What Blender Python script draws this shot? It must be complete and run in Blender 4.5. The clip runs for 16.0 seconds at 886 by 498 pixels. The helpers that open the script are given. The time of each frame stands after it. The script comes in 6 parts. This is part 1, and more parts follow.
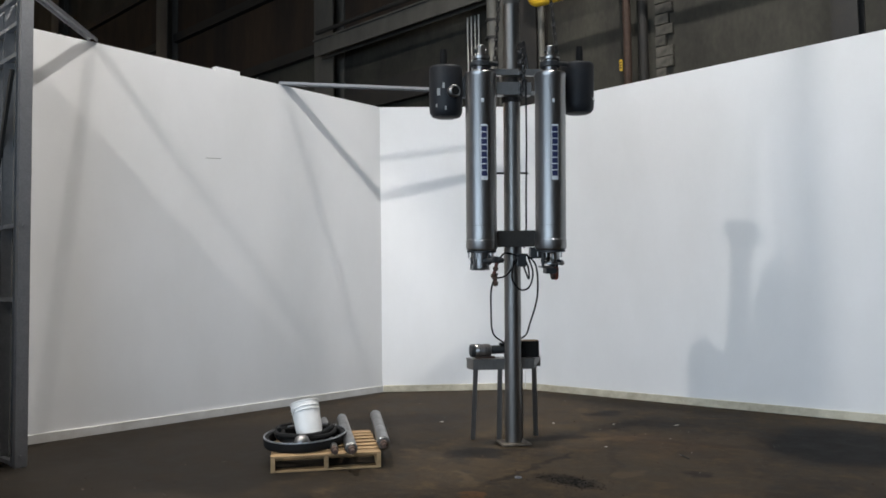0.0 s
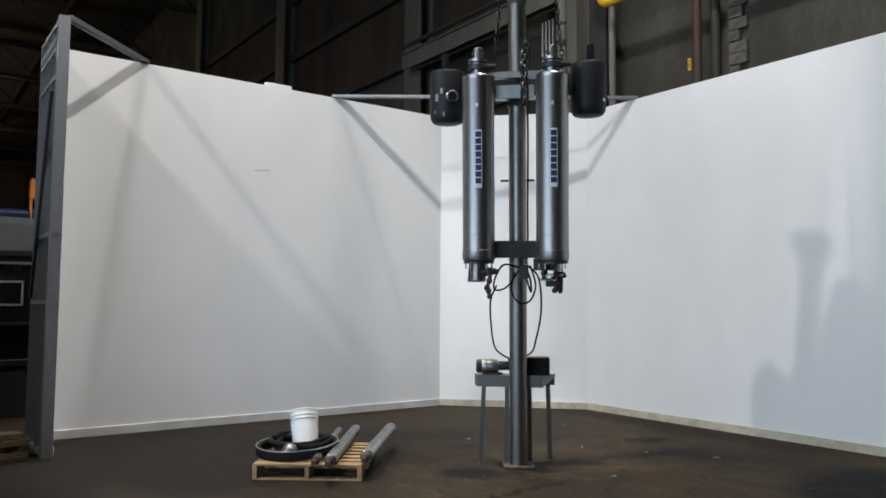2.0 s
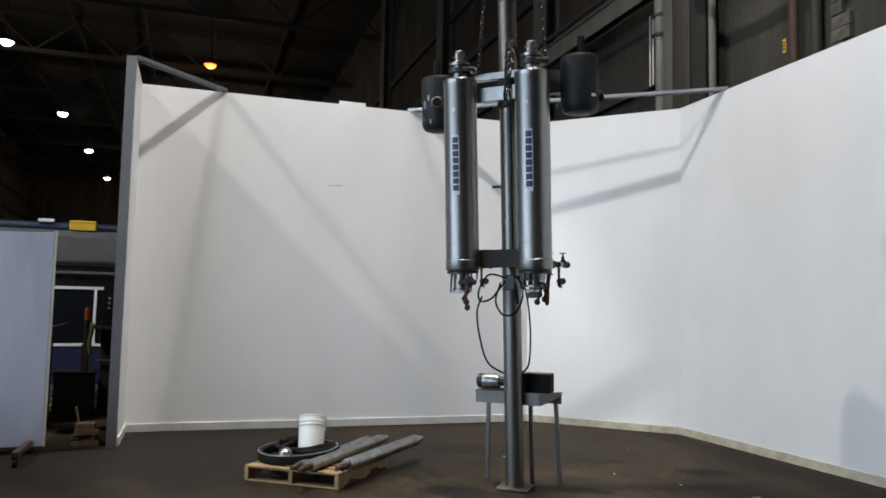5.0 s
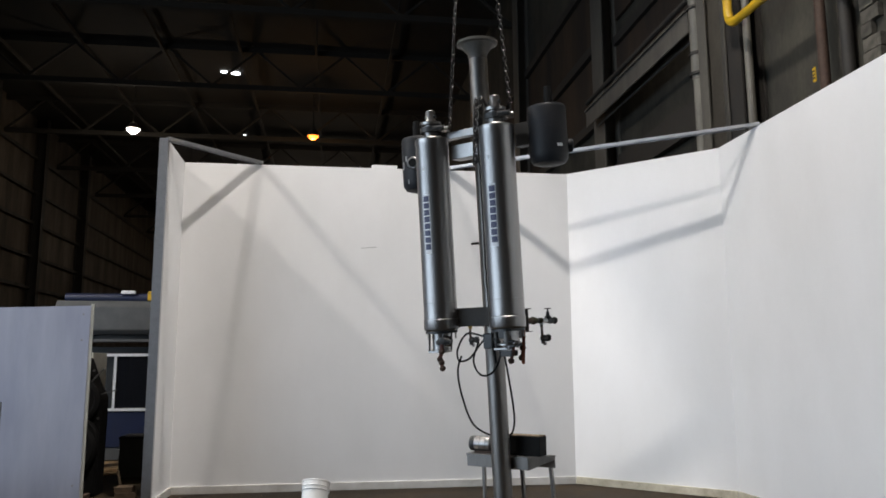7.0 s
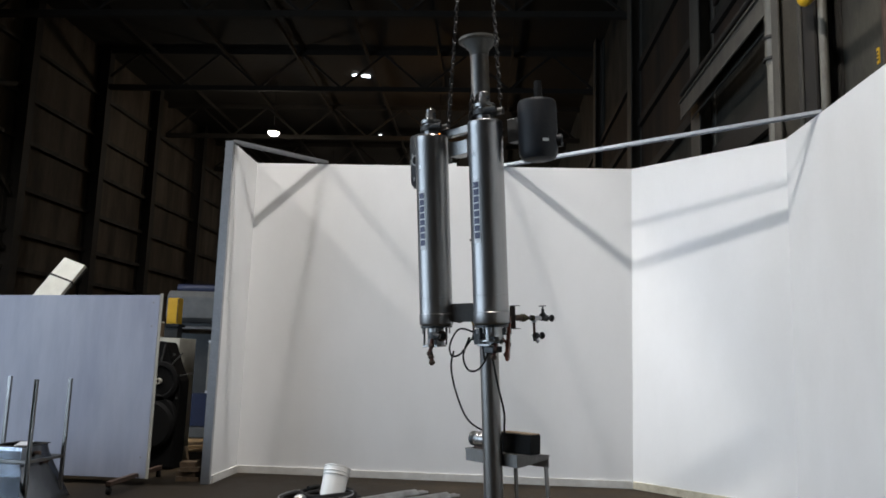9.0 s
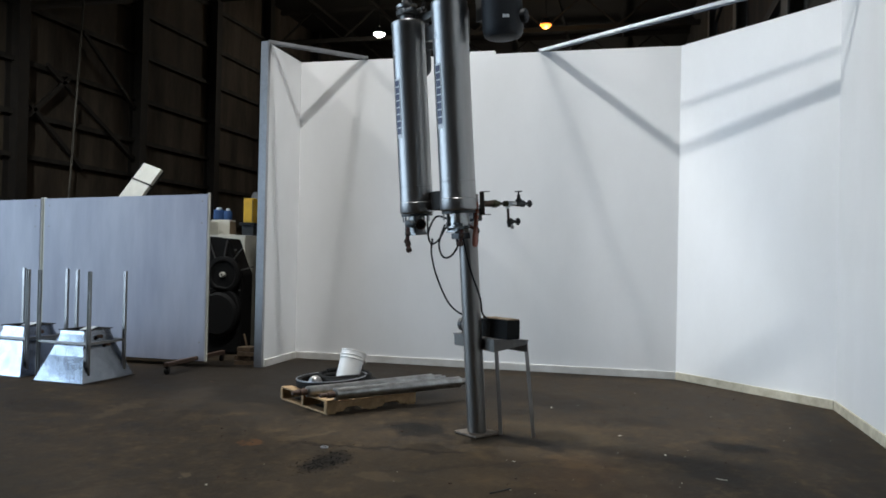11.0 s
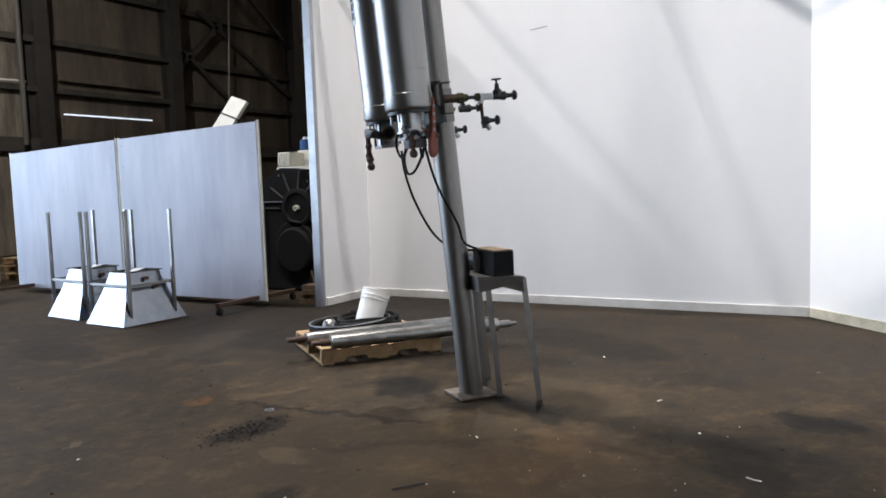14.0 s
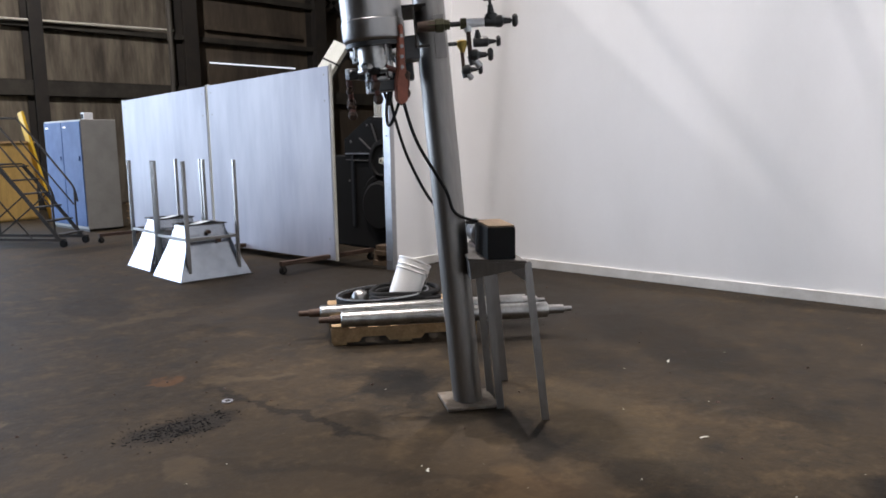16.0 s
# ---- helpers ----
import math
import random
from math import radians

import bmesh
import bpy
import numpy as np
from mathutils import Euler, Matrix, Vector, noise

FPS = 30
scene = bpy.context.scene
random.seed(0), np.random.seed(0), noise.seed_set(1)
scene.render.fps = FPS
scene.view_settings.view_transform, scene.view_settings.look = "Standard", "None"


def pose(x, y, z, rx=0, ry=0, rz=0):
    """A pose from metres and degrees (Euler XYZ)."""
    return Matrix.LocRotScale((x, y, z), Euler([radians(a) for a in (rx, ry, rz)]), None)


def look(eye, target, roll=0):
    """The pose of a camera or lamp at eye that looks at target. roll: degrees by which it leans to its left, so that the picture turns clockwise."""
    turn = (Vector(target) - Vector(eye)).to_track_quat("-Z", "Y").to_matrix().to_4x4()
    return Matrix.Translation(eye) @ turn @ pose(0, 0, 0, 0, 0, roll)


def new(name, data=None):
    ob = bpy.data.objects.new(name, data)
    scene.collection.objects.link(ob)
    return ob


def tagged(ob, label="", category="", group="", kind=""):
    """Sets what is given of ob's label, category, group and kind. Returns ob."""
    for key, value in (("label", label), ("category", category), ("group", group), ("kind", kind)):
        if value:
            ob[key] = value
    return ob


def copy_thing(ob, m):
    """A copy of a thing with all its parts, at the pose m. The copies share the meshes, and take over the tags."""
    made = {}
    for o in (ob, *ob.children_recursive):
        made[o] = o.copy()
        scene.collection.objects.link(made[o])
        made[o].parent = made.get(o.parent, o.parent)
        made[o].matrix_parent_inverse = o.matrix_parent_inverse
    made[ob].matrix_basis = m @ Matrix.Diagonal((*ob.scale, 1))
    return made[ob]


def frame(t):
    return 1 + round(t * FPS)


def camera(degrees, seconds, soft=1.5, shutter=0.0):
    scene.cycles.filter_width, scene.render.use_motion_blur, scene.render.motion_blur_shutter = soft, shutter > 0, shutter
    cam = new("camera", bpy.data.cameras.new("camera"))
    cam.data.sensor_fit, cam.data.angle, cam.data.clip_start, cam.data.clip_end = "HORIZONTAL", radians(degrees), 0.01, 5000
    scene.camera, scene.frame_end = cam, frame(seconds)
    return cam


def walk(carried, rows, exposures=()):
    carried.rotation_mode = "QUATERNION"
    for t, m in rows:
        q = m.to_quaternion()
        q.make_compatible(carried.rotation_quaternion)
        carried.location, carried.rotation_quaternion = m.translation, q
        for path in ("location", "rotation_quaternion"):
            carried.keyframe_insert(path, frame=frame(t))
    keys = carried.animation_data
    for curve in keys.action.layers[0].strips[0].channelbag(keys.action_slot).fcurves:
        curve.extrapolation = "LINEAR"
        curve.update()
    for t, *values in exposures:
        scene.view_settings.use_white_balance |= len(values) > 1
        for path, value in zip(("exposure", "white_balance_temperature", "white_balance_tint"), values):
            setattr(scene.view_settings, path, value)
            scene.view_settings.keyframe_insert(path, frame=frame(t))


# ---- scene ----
cam = camera(60.3, 16.0, 1.7)
PATH = [
    (0, (0.174, -0.327, 1.592), (-1.17, 1.151, 1.697), -0.8),
    (0.5, (0.402, -0.033, 1.588), (-1.021, 1.366, 1.721), -0.1),
    (1, (0.608, 0.289, 1.599), (-0.868, 1.634, 1.71), -1.0),
    (1.5, (0.891, 0.639, 1.597), (-0.675, 1.879, 1.694), 0.4),
    (2, (1.03, 0.988, 1.577), (-0.589, 2.155, 1.717), 0.4),
    (2.5, (1.179, 1.326, 1.579), (-0.497, 2.411, 1.702), -0.6),
    (3, (1.373, 1.697, 1.566), (-0.376, 2.661, 1.68), -0.2),
    (3.5, (1.437, 2.049, 1.564), (-0.358, 2.924, 1.672), -0.2),
    (4, (1.551, 2.389, 1.572), (-0.278, 3.184, 1.716), -0.7),
    (4.2, (1.638, 2.541, 1.575), (-0.214, 3.282, 1.722), 0.7),
    (6.3, (2.127, 4.004, 1.629), (0.184, 4.405, 1.882), -0.8),
    (6.5, (2.136, 4.146, 1.629), (0.19, 4.499, 1.921), -0.0),
    (7, (2.17, 4.466, 1.657), (0.213, 4.747, 1.96), -0.3),
    (7.5, (2.295, 4.87, 1.656), (0.323, 5.028, 1.953), 0.2),
    (8, (2.323, 5.229, 1.642), (0.348, 5.305, 1.946), 0.7),
    (8.2, (2.316, 5.36, 1.663), (0.34, 5.393, 1.97), 1.2),
    (10.3, (2.333, 6.84, 1.628), (0.37, 6.482, 1.752), 1.6),
    (10.5, (2.298, 7.007, 1.623), (0.336, 6.623, 1.69), 2.1),
    (11, (2.102, 7.305, 1.579), (0.161, 6.824, 1.6), 1.2),
    (11.5, (1.852, 7.567, 1.578), (-0.072, 7.023, 1.509), -0.3),
    (12, (1.553, 7.869, 1.569), (-0.331, 7.207, 1.458), -0.1),
    (12.5, (1.2, 8.049, 1.534), (-0.654, 7.31, 1.4), -0.6),
    (13, (0.836, 8.164, 1.515), (-0.988, 7.368, 1.325), -1.3),
    (13.5, (0.463, 8.357, 1.518), (-1.324, 7.473, 1.354), -1.1),
    (14, (0.091, 8.461, 1.487), (-1.644, 7.481, 1.322), -1.9),
    (14.5, (-0.282, 8.526, 1.501), (-1.982, 7.495, 1.287), -1.5),
    (15, (-0.686, 8.642, 1.503), (-2.309, 7.489, 1.305), -0.9),
    (15.5, (-1.075, 8.696, 1.486), (-2.626, 7.448, 1.293), -0.9),
    (16, (-1.446, 8.734, 1.486), (-2.906, 7.396, 1.205), -1.1),
]
EXPOSURES = [(0, -0.43, 6500, 11), (4, -0.43, 6430, 10), (6.5, -0.36, 6750, 13), (8, -0.36, 6700, 13), (10.4, -0.36, 6250, 8), (11.5, -0.3, 6180, 8), (12.5, 0.07, 6250, 9), (14, 0.19, 6420, 14), (16, 0.13, 6550, 17)]
walk(cam, [(t, look(eye, target, roll)) for t, eye, target, roll in PATH], EXPOSURES)

# ---- world and lights ----
world = bpy.data.worlds.new("world")
scene.world = world
world.use_nodes = True
wn = world.node_tree.nodes
sky = wn.new("ShaderNodeTexSky")
sky.sky_type, sky.sun_disc = "NISHITA", False
sky.sun_elevation, sky.sun_rotation = radians(50), radians(150)
world.node_tree.links.new(sky.outputs["Color"], wn["Background"].inputs["Color"])
wn["Background"].inputs["Strength"].default_value = 0.1


def lamp(name, kind, m, energy, color, size=0.3, size_y=None):
    data = bpy.data.lights.new(name, kind)
    data.energy, data.color = energy, color
    if kind == "AREA":
        data.shape, data.size, data.size_y = "RECTANGLE", size, size_y
    else:
        data.shadow_soft_size = size
    ob = new(name, data)
    ob.matrix_world = m
    return ob


DOOR_X0, DOOR_X1, DOOR_H = -6.4, 9.0, 6.2
SOUTH, NORTH, EAST, WEST, ROOF = -11.0, 10.2, 14.0, -75.0, 14.5
DAY = 2200
# daylight in the big loading door of the south wall
lamp("door_daylight", "AREA", pose((DOOR_X0 + DOOR_X1) / 2, SOUTH + 0.12, DOOR_H / 2, 90, 0, 0), DAY, (0.62, 0.80, 1.0), DOOR_X1 - DOOR_X0, DOOR_H)
# high-bay lamps over the white booth
WARM = (1.0, 0.97, 0.93)
HIGH_BAY = [(-2.14, 5.3, 12.3, 3600, 0.2, 128, 0.0), (-6.4, -3.95, 10.77, 3000, 0.12, 174, 0.0), (-7.85, 3.72, 14.0, 6600, 0.07, 35, 7.0)]
for hx, hy, hz, watts, bulb_r, cone, tilt in HIGH_BAY:
    bulb = lamp("high_bay_bulb", "SPOT", pose(hx, hy, hz - 0.22, tilt), watts, WARM, bulb_r).data
    bulb.spot_size, bulb.spot_blend = radians(cone), 0.35

# ---- materials ----


def material(name, base, rough=0.6, metal=0.0, second=None, scale=4.0, amount=0.5, bump=0.0, bump_scale=60.0, stretch=(1, 1, 1), emit=0.0, spec=0.5, fine=0.25, rough_var=0.12, per_object=0.0):
    """Principled surface with broad blotches, fine grain, gloss variation and relief."""
    mat = bpy.data.materials.new(name)
    mat.use_nodes = True
    t = mat.node_tree
    n, link = t.nodes, t.links.new
    p = n["Principled BSDF"]
    p.inputs["Metallic"].default_value = metal
    p.inputs["Specular IOR Level"].default_value = spec
    co = n.new("ShaderNodeTexCoord")
    mp = n.new("ShaderNodeMapping")
    mp.inputs["Scale"].default_value = stretch
    link(co.outputs["Object"], mp.inputs["Vector"])
    a = n.new("ShaderNodeTexNoise")
    a.inputs["Scale"].default_value, a.inputs["Detail"].default_value, a.inputs["Roughness"].default_value = scale, 6, 0.6
    b = n.new("ShaderNodeTexNoise")
    b.inputs["Scale"].default_value, b.inputs["Detail"].default_value = bump_scale, 4
    for k in (a, b):
        link(mp.outputs["Vector"], k.inputs["Vector"])
    second = second or tuple(c * 0.75 for c in base)
    ramp = n.new("ShaderNodeMapRange")
    ramp.inputs["From Min"].default_value, ramp.inputs["From Max"].default_value = 0.35, 0.68
    ramp.inputs["To Max"].default_value = amount
    link(a.outputs["Fac"], ramp.inputs["Value"])
    mix = n.new("ShaderNodeMix")
    mix.data_type = "RGBA"
    mix.inputs["A"].default_value, mix.inputs["B"].default_value = (*base, 1), (*second, 1)
    link(ramp.outputs["Result"], mix.inputs["Factor"])
    grain = n.new("ShaderNodeMix")
    grain.data_type, grain.blend_type = "RGBA", "OVERLAY"
    grain.inputs["Factor"].default_value = fine
    link(mix.outputs["Result"], grain.inputs["A"])
    link(b.outputs["Fac"], grain.inputs["B"])
    out = grain
    if per_object:
        info = n.new("ShaderNodeObjectInfo")
        hsv = n.new("ShaderNodeHueSaturation")
        mr = n.new("ShaderNodeMapRange")
        mr.inputs["To Min"].default_value, mr.inputs["To Max"].default_value = 1 - per_object, 1 + per_object
        link(info.outputs["Random"], mr.inputs["Value"])
        link(mr.outputs["Result"], hsv.inputs["Value"])
        link(grain.outputs["Result"], hsv.inputs["Color"])
        link(hsv.outputs["Color"], p.inputs["Base Color"])
    else:
        link(grain.outputs["Result"], p.inputs["Base Color"])
    rr = n.new("ShaderNodeMapRange")
    rr.inputs["To Min"].default_value, rr.inputs["To Max"].default_value = max(0.02, rough - rough_var), min(1, rough + rough_var)
    link(a.outputs["Fac"], rr.inputs["Value"])
    link(rr.outputs["Result"], p.inputs["Roughness"])
    if bump:
        bp = n.new("ShaderNodeBump")
        bp.inputs["Strength"].default_value, bp.inputs["Distance"].default_value = bump, 0.01
        link(b.outputs["Fac"], bp.inputs["Height"])
        link(bp.outputs["Normal"], p.inputs["Normal"])
    if emit:
        p.inputs["Emission Color"].default_value, p.inputs["Emission Strength"].default_value = (*base, 1), emit
    return mat


WHITE = material("white_wall_paint", (0.80, 0.80, 0.80), 0.55, second=(0.70, 0.70, 0.69), scale=0.8, amount=0.6, stretch=(1, 1, 0.5), bump=0.04, bump_scale=35, fine=0.03)
TRIM = material("dusty_white_trim", (0.65, 0.64, 0.615), 0.6, second=(0.42, 0.395, 0.35), scale=3.0, amount=0.7, fine=0.15)
BATTEN = material("grimy_cream_batten", (0.60, 0.56, 0.44), 0.65, second=(0.32, 0.28, 0.20), scale=5.0, amount=0.75, fine=0.25)
STEEL = material("brushed_stainless", (0.31, 0.302, 0.296), 0.37, 1.0, second=(0.22, 0.212, 0.205), scale=3, bump=0.05, bump_scale=40, stretch=(1, 1, 0.08), fine=0.1, rough_var=0.06)
STEEL_DULL = material("dull_stainless", (0.30, 0.295, 0.29), 0.36, 1.0, second=(0.20, 0.19, 0.18), scale=5, bump=0.05, fine=0.15)
POST_STEEL = material("dull_steel_tube", (0.25, 0.238, 0.225), 0.43, 1.0, second=(0.15, 0.14, 0.13), scale=4, bump=0.05, stretch=(1, 1, 0.15), fine=0.2)
GALV = material("galvanised_stud", (0.45, 0.46, 0.48), 0.42, 0.9, second=(0.34, 0.35, 0.37), scale=9, bump=0.04, fine=0.2)
SHEET = material("zinc_sheet", (0.31, 0.335, 0.375), 0.21, 1.0, second=(0.20, 0.22, 0.255), scale=6, bump=0.45, bump_scale=4.0, fine=0.15)
MOTOR = material("dark_blue_grey_enamel", (0.011, 0.013, 0.017), 0.55, second=(0.02, 0.02, 0.021), scale=7, amount=0.6, bump=0.08, fine=0.3, spec=0.3)
BLACK = material("black_rubber", (0.007, 0.007, 0.007), 0.7, second=(0.012, 0.012, 0.012), scale=9, bump=0.1, fine=0.2, spec=0.15)
BLACK_IRON = material("black_machine_paint", (0.018, 0.02, 0.021), 0.45, second=(0.04, 0.04, 0.04), scale=6, bump=0.08, fine=0.3)
RUST = material("rusty_brown_iron", (0.07, 0.04, 0.027), 0.7, 0.3, second=(0.04, 0.028, 0.022), scale=14, bump=0.25, fine=0.35)
ORANGE = material("rust_orange_paint", (0.22, 0.055, 0.025), 0.6, second=(0.10, 0.035, 0.022), scale=14, bump=0.12, fine=0.25)
LEVER = material("dark_red_lever_paint", (0.10, 0.028, 0.018), 0.6, second=(0.05, 0.02, 0.015), scale=14, bump=0.12, fine=0.25)
CHAIN = material("dark_chain_steel", (0.06, 0.06, 0.06), 0.36, 0.9, second=(0.06, 0.05, 0.045), scale=12, fine=0.2)
WOOD = material("pallet_pine", (0.37, 0.245, 0.12), 0.75, second=(0.20, 0.125, 0.06), scale=6, amount=0.8, bump=0.2, bump_scale=30, stretch=(0.3, 2, 2), fine=0.35, per_object=0.18)
PLASTIC = material("white_bucket_plastic", (0.78, 0.78, 0.76), 0.38, second=(0.66, 0.65, 0.62), scale=9, amount=0.5, fine=0.05)
OLD_WOOD = material("old_greyed_wood", (0.11, 0.072, 0.04), 0.85, second=(0.05, 0.033, 0.02), scale=7, amount=0.8, bump=0.2, bump_scale=30, stretch=(0.3, 2, 2), fine=0.35, per_object=0.2)
CARDBOARD = material("brown_dusty_lid", (0.20, 0.14, 0.085), 0.85, second=(0.11, 0.08, 0.05), scale=11, amount=0.7, bump=0.1, fine=0.3)
NAVY = material("navy_ink", (0.016, 0.022, 0.085), 0.45, fine=0.05)
LABEL = material("white_label", (0.70, 0.72, 0.74), 0.4, second=(0.5, 0.52, 0.55), scale=20, fine=0.06)
PANEL = material("bluish_white_panel", (0.42, 0.44, 0.52), 0.42, second=(0.32, 0.34, 0.43), scale=3.0, amount=0.9, bump=0.05, bump_scale=8, stretch=(1, 1, 0.2), fine=0.08, rough_var=0.1)
BLUE = material("cabinet_blue_enamel", (0.04, 0.09, 0.22), 0.6, second=(0.033, 0.068, 0.155), scale=4, fine=0.1, spec=0.2)
HOOD = material("dull_grey_hood", (0.085, 0.088, 0.09), 0.5, second=(0.05, 0.052, 0.053), scale=4, amount=0.6, fine=0.12)
DEEP_BLUE = material("deep_blue_enamel", (0.006, 0.013, 0.048), 0.5, second=(0.005, 0.010, 0.032), scale=4, fine=0.1)
GREY = material("grey_enamel", (0.30, 0.30, 0.29), 0.5, second=(0.22, 0.22, 0.21), scale=4, amount=0.6, fine=0.12)
PALE = material("pale_machine_enamel", (0.58, 0.57, 0.50), 0.5, second=(0.44, 0.43, 0.37), scale=5, amount=0.6, fine=0.12)
YELLOW = material("safety_yellow_enamel", (0.62, 0.38, 0.015), 0.45, second=(0.42, 0.25, 0.02), scale=7, fine=0.15)
CLADDING = material("brown_grey_cladding", (0.098, 0.077, 0.054), 0.8, second=(0.026, 0.021, 0.017), scale=1.1, amount=0.9, bump=0.15, bump_scale=14, stretch=(1, 1, 0.18), fine=0.35)
BLOCKWORK = material("pale_grimy_block", (0.105, 0.095, 0.075), 0.85, second=(0.035, 0.032, 0.026), scale=9, amount=0.9, bump=0.3, bump_scale=40, fine=0.35, per_object=0.3)
BOARD_BACK = material("dull_board_back", (0.10, 0.095, 0.085), 0.85, second=(0.05, 0.047, 0.042), scale=2.5, amount=0.8, fine=0.25)
SOOTY_PANEL = material("sooty_brown_panel", (0.045, 0.025, 0.013), 0.85, second=(0.010, 0.0085, 0.0075), scale=1.1, amount=0.9, bump=0.15, bump_scale=14, stretch=(1, 1, 0.18), fine=0.35)
CONCRETE = material("stained_concrete_wall", (0.052, 0.047, 0.034), 0.85, second=(0.016, 0.0145, 0.0115), scale=1.3, amount=0.9, bump=0.2, bump_scale=20, stretch=(1, 1, 0.45), fine=0.35)
COLUMN = material("grey_column_paint", (0.10, 0.093, 0.078), 0.6, second=(0.055, 0.05, 0.045), scale=2.4, amount=0.8, bump=0.08, stretch=(1, 1, 0.3), fine=0.2)
WALL_RAIL = material("grimy_grey_rail", (0.052, 0.047, 0.038), 0.75, 0.1, second=(0.022, 0.02, 0.017), scale=2.2, amount=0.85, bump=0.08, fine=0.3)
DARK_STEEL = material("sooty_structural_steel", (0.022, 0.0205, 0.019), 0.7, 0.2, second=(0.045, 0.038, 0.03), scale=3, amount=0.7, bump=0.1, fine=0.3)
ROOFING = material("sooty_roof_deck", (0.024, 0.0205, 0.0165), 0.95, second=(0.036, 0.031, 0.025), scale=0.8, amount=0.9, fine=0.3)
PIPE = material("grey_pipe_paint", (0.16, 0.15, 0.125), 0.5, second=(0.08, 0.073, 0.06), scale=6, amount=0.7, stretch=(1, 1, 0.4), fine=0.2)
GLOW = material("lit_bulb_glass", (1.0, 0.95, 0.86), 0.3, emit=60)
GLOW_AMBER = material("lit_amber_bulb_glass", (1.0, 0.27, 0.035), 0.3, emit=2.4)
SKY_GLOW = material("daylight_gap", (0.8, 0.9, 1.0), 0.5, emit=0.9)
SKY_HOLE = material("sky_through_hole", (0.85, 0.93, 1.0), 0.5, emit=6)
SCREEN = material("dark_screen_glass", (0.008, 0.009, 0.012), 0.1, fine=0.02)


# oil and rust stains, dark strips, broad tone areas on the floor: place, half sizes, turn, colour, strength
OIL_AND_DARK, RUSTY, DUSTY = (0.003, 0.0028, 0.0028), (0.11, 0.052, 0.017), (0.09, 0.075, 0.06)
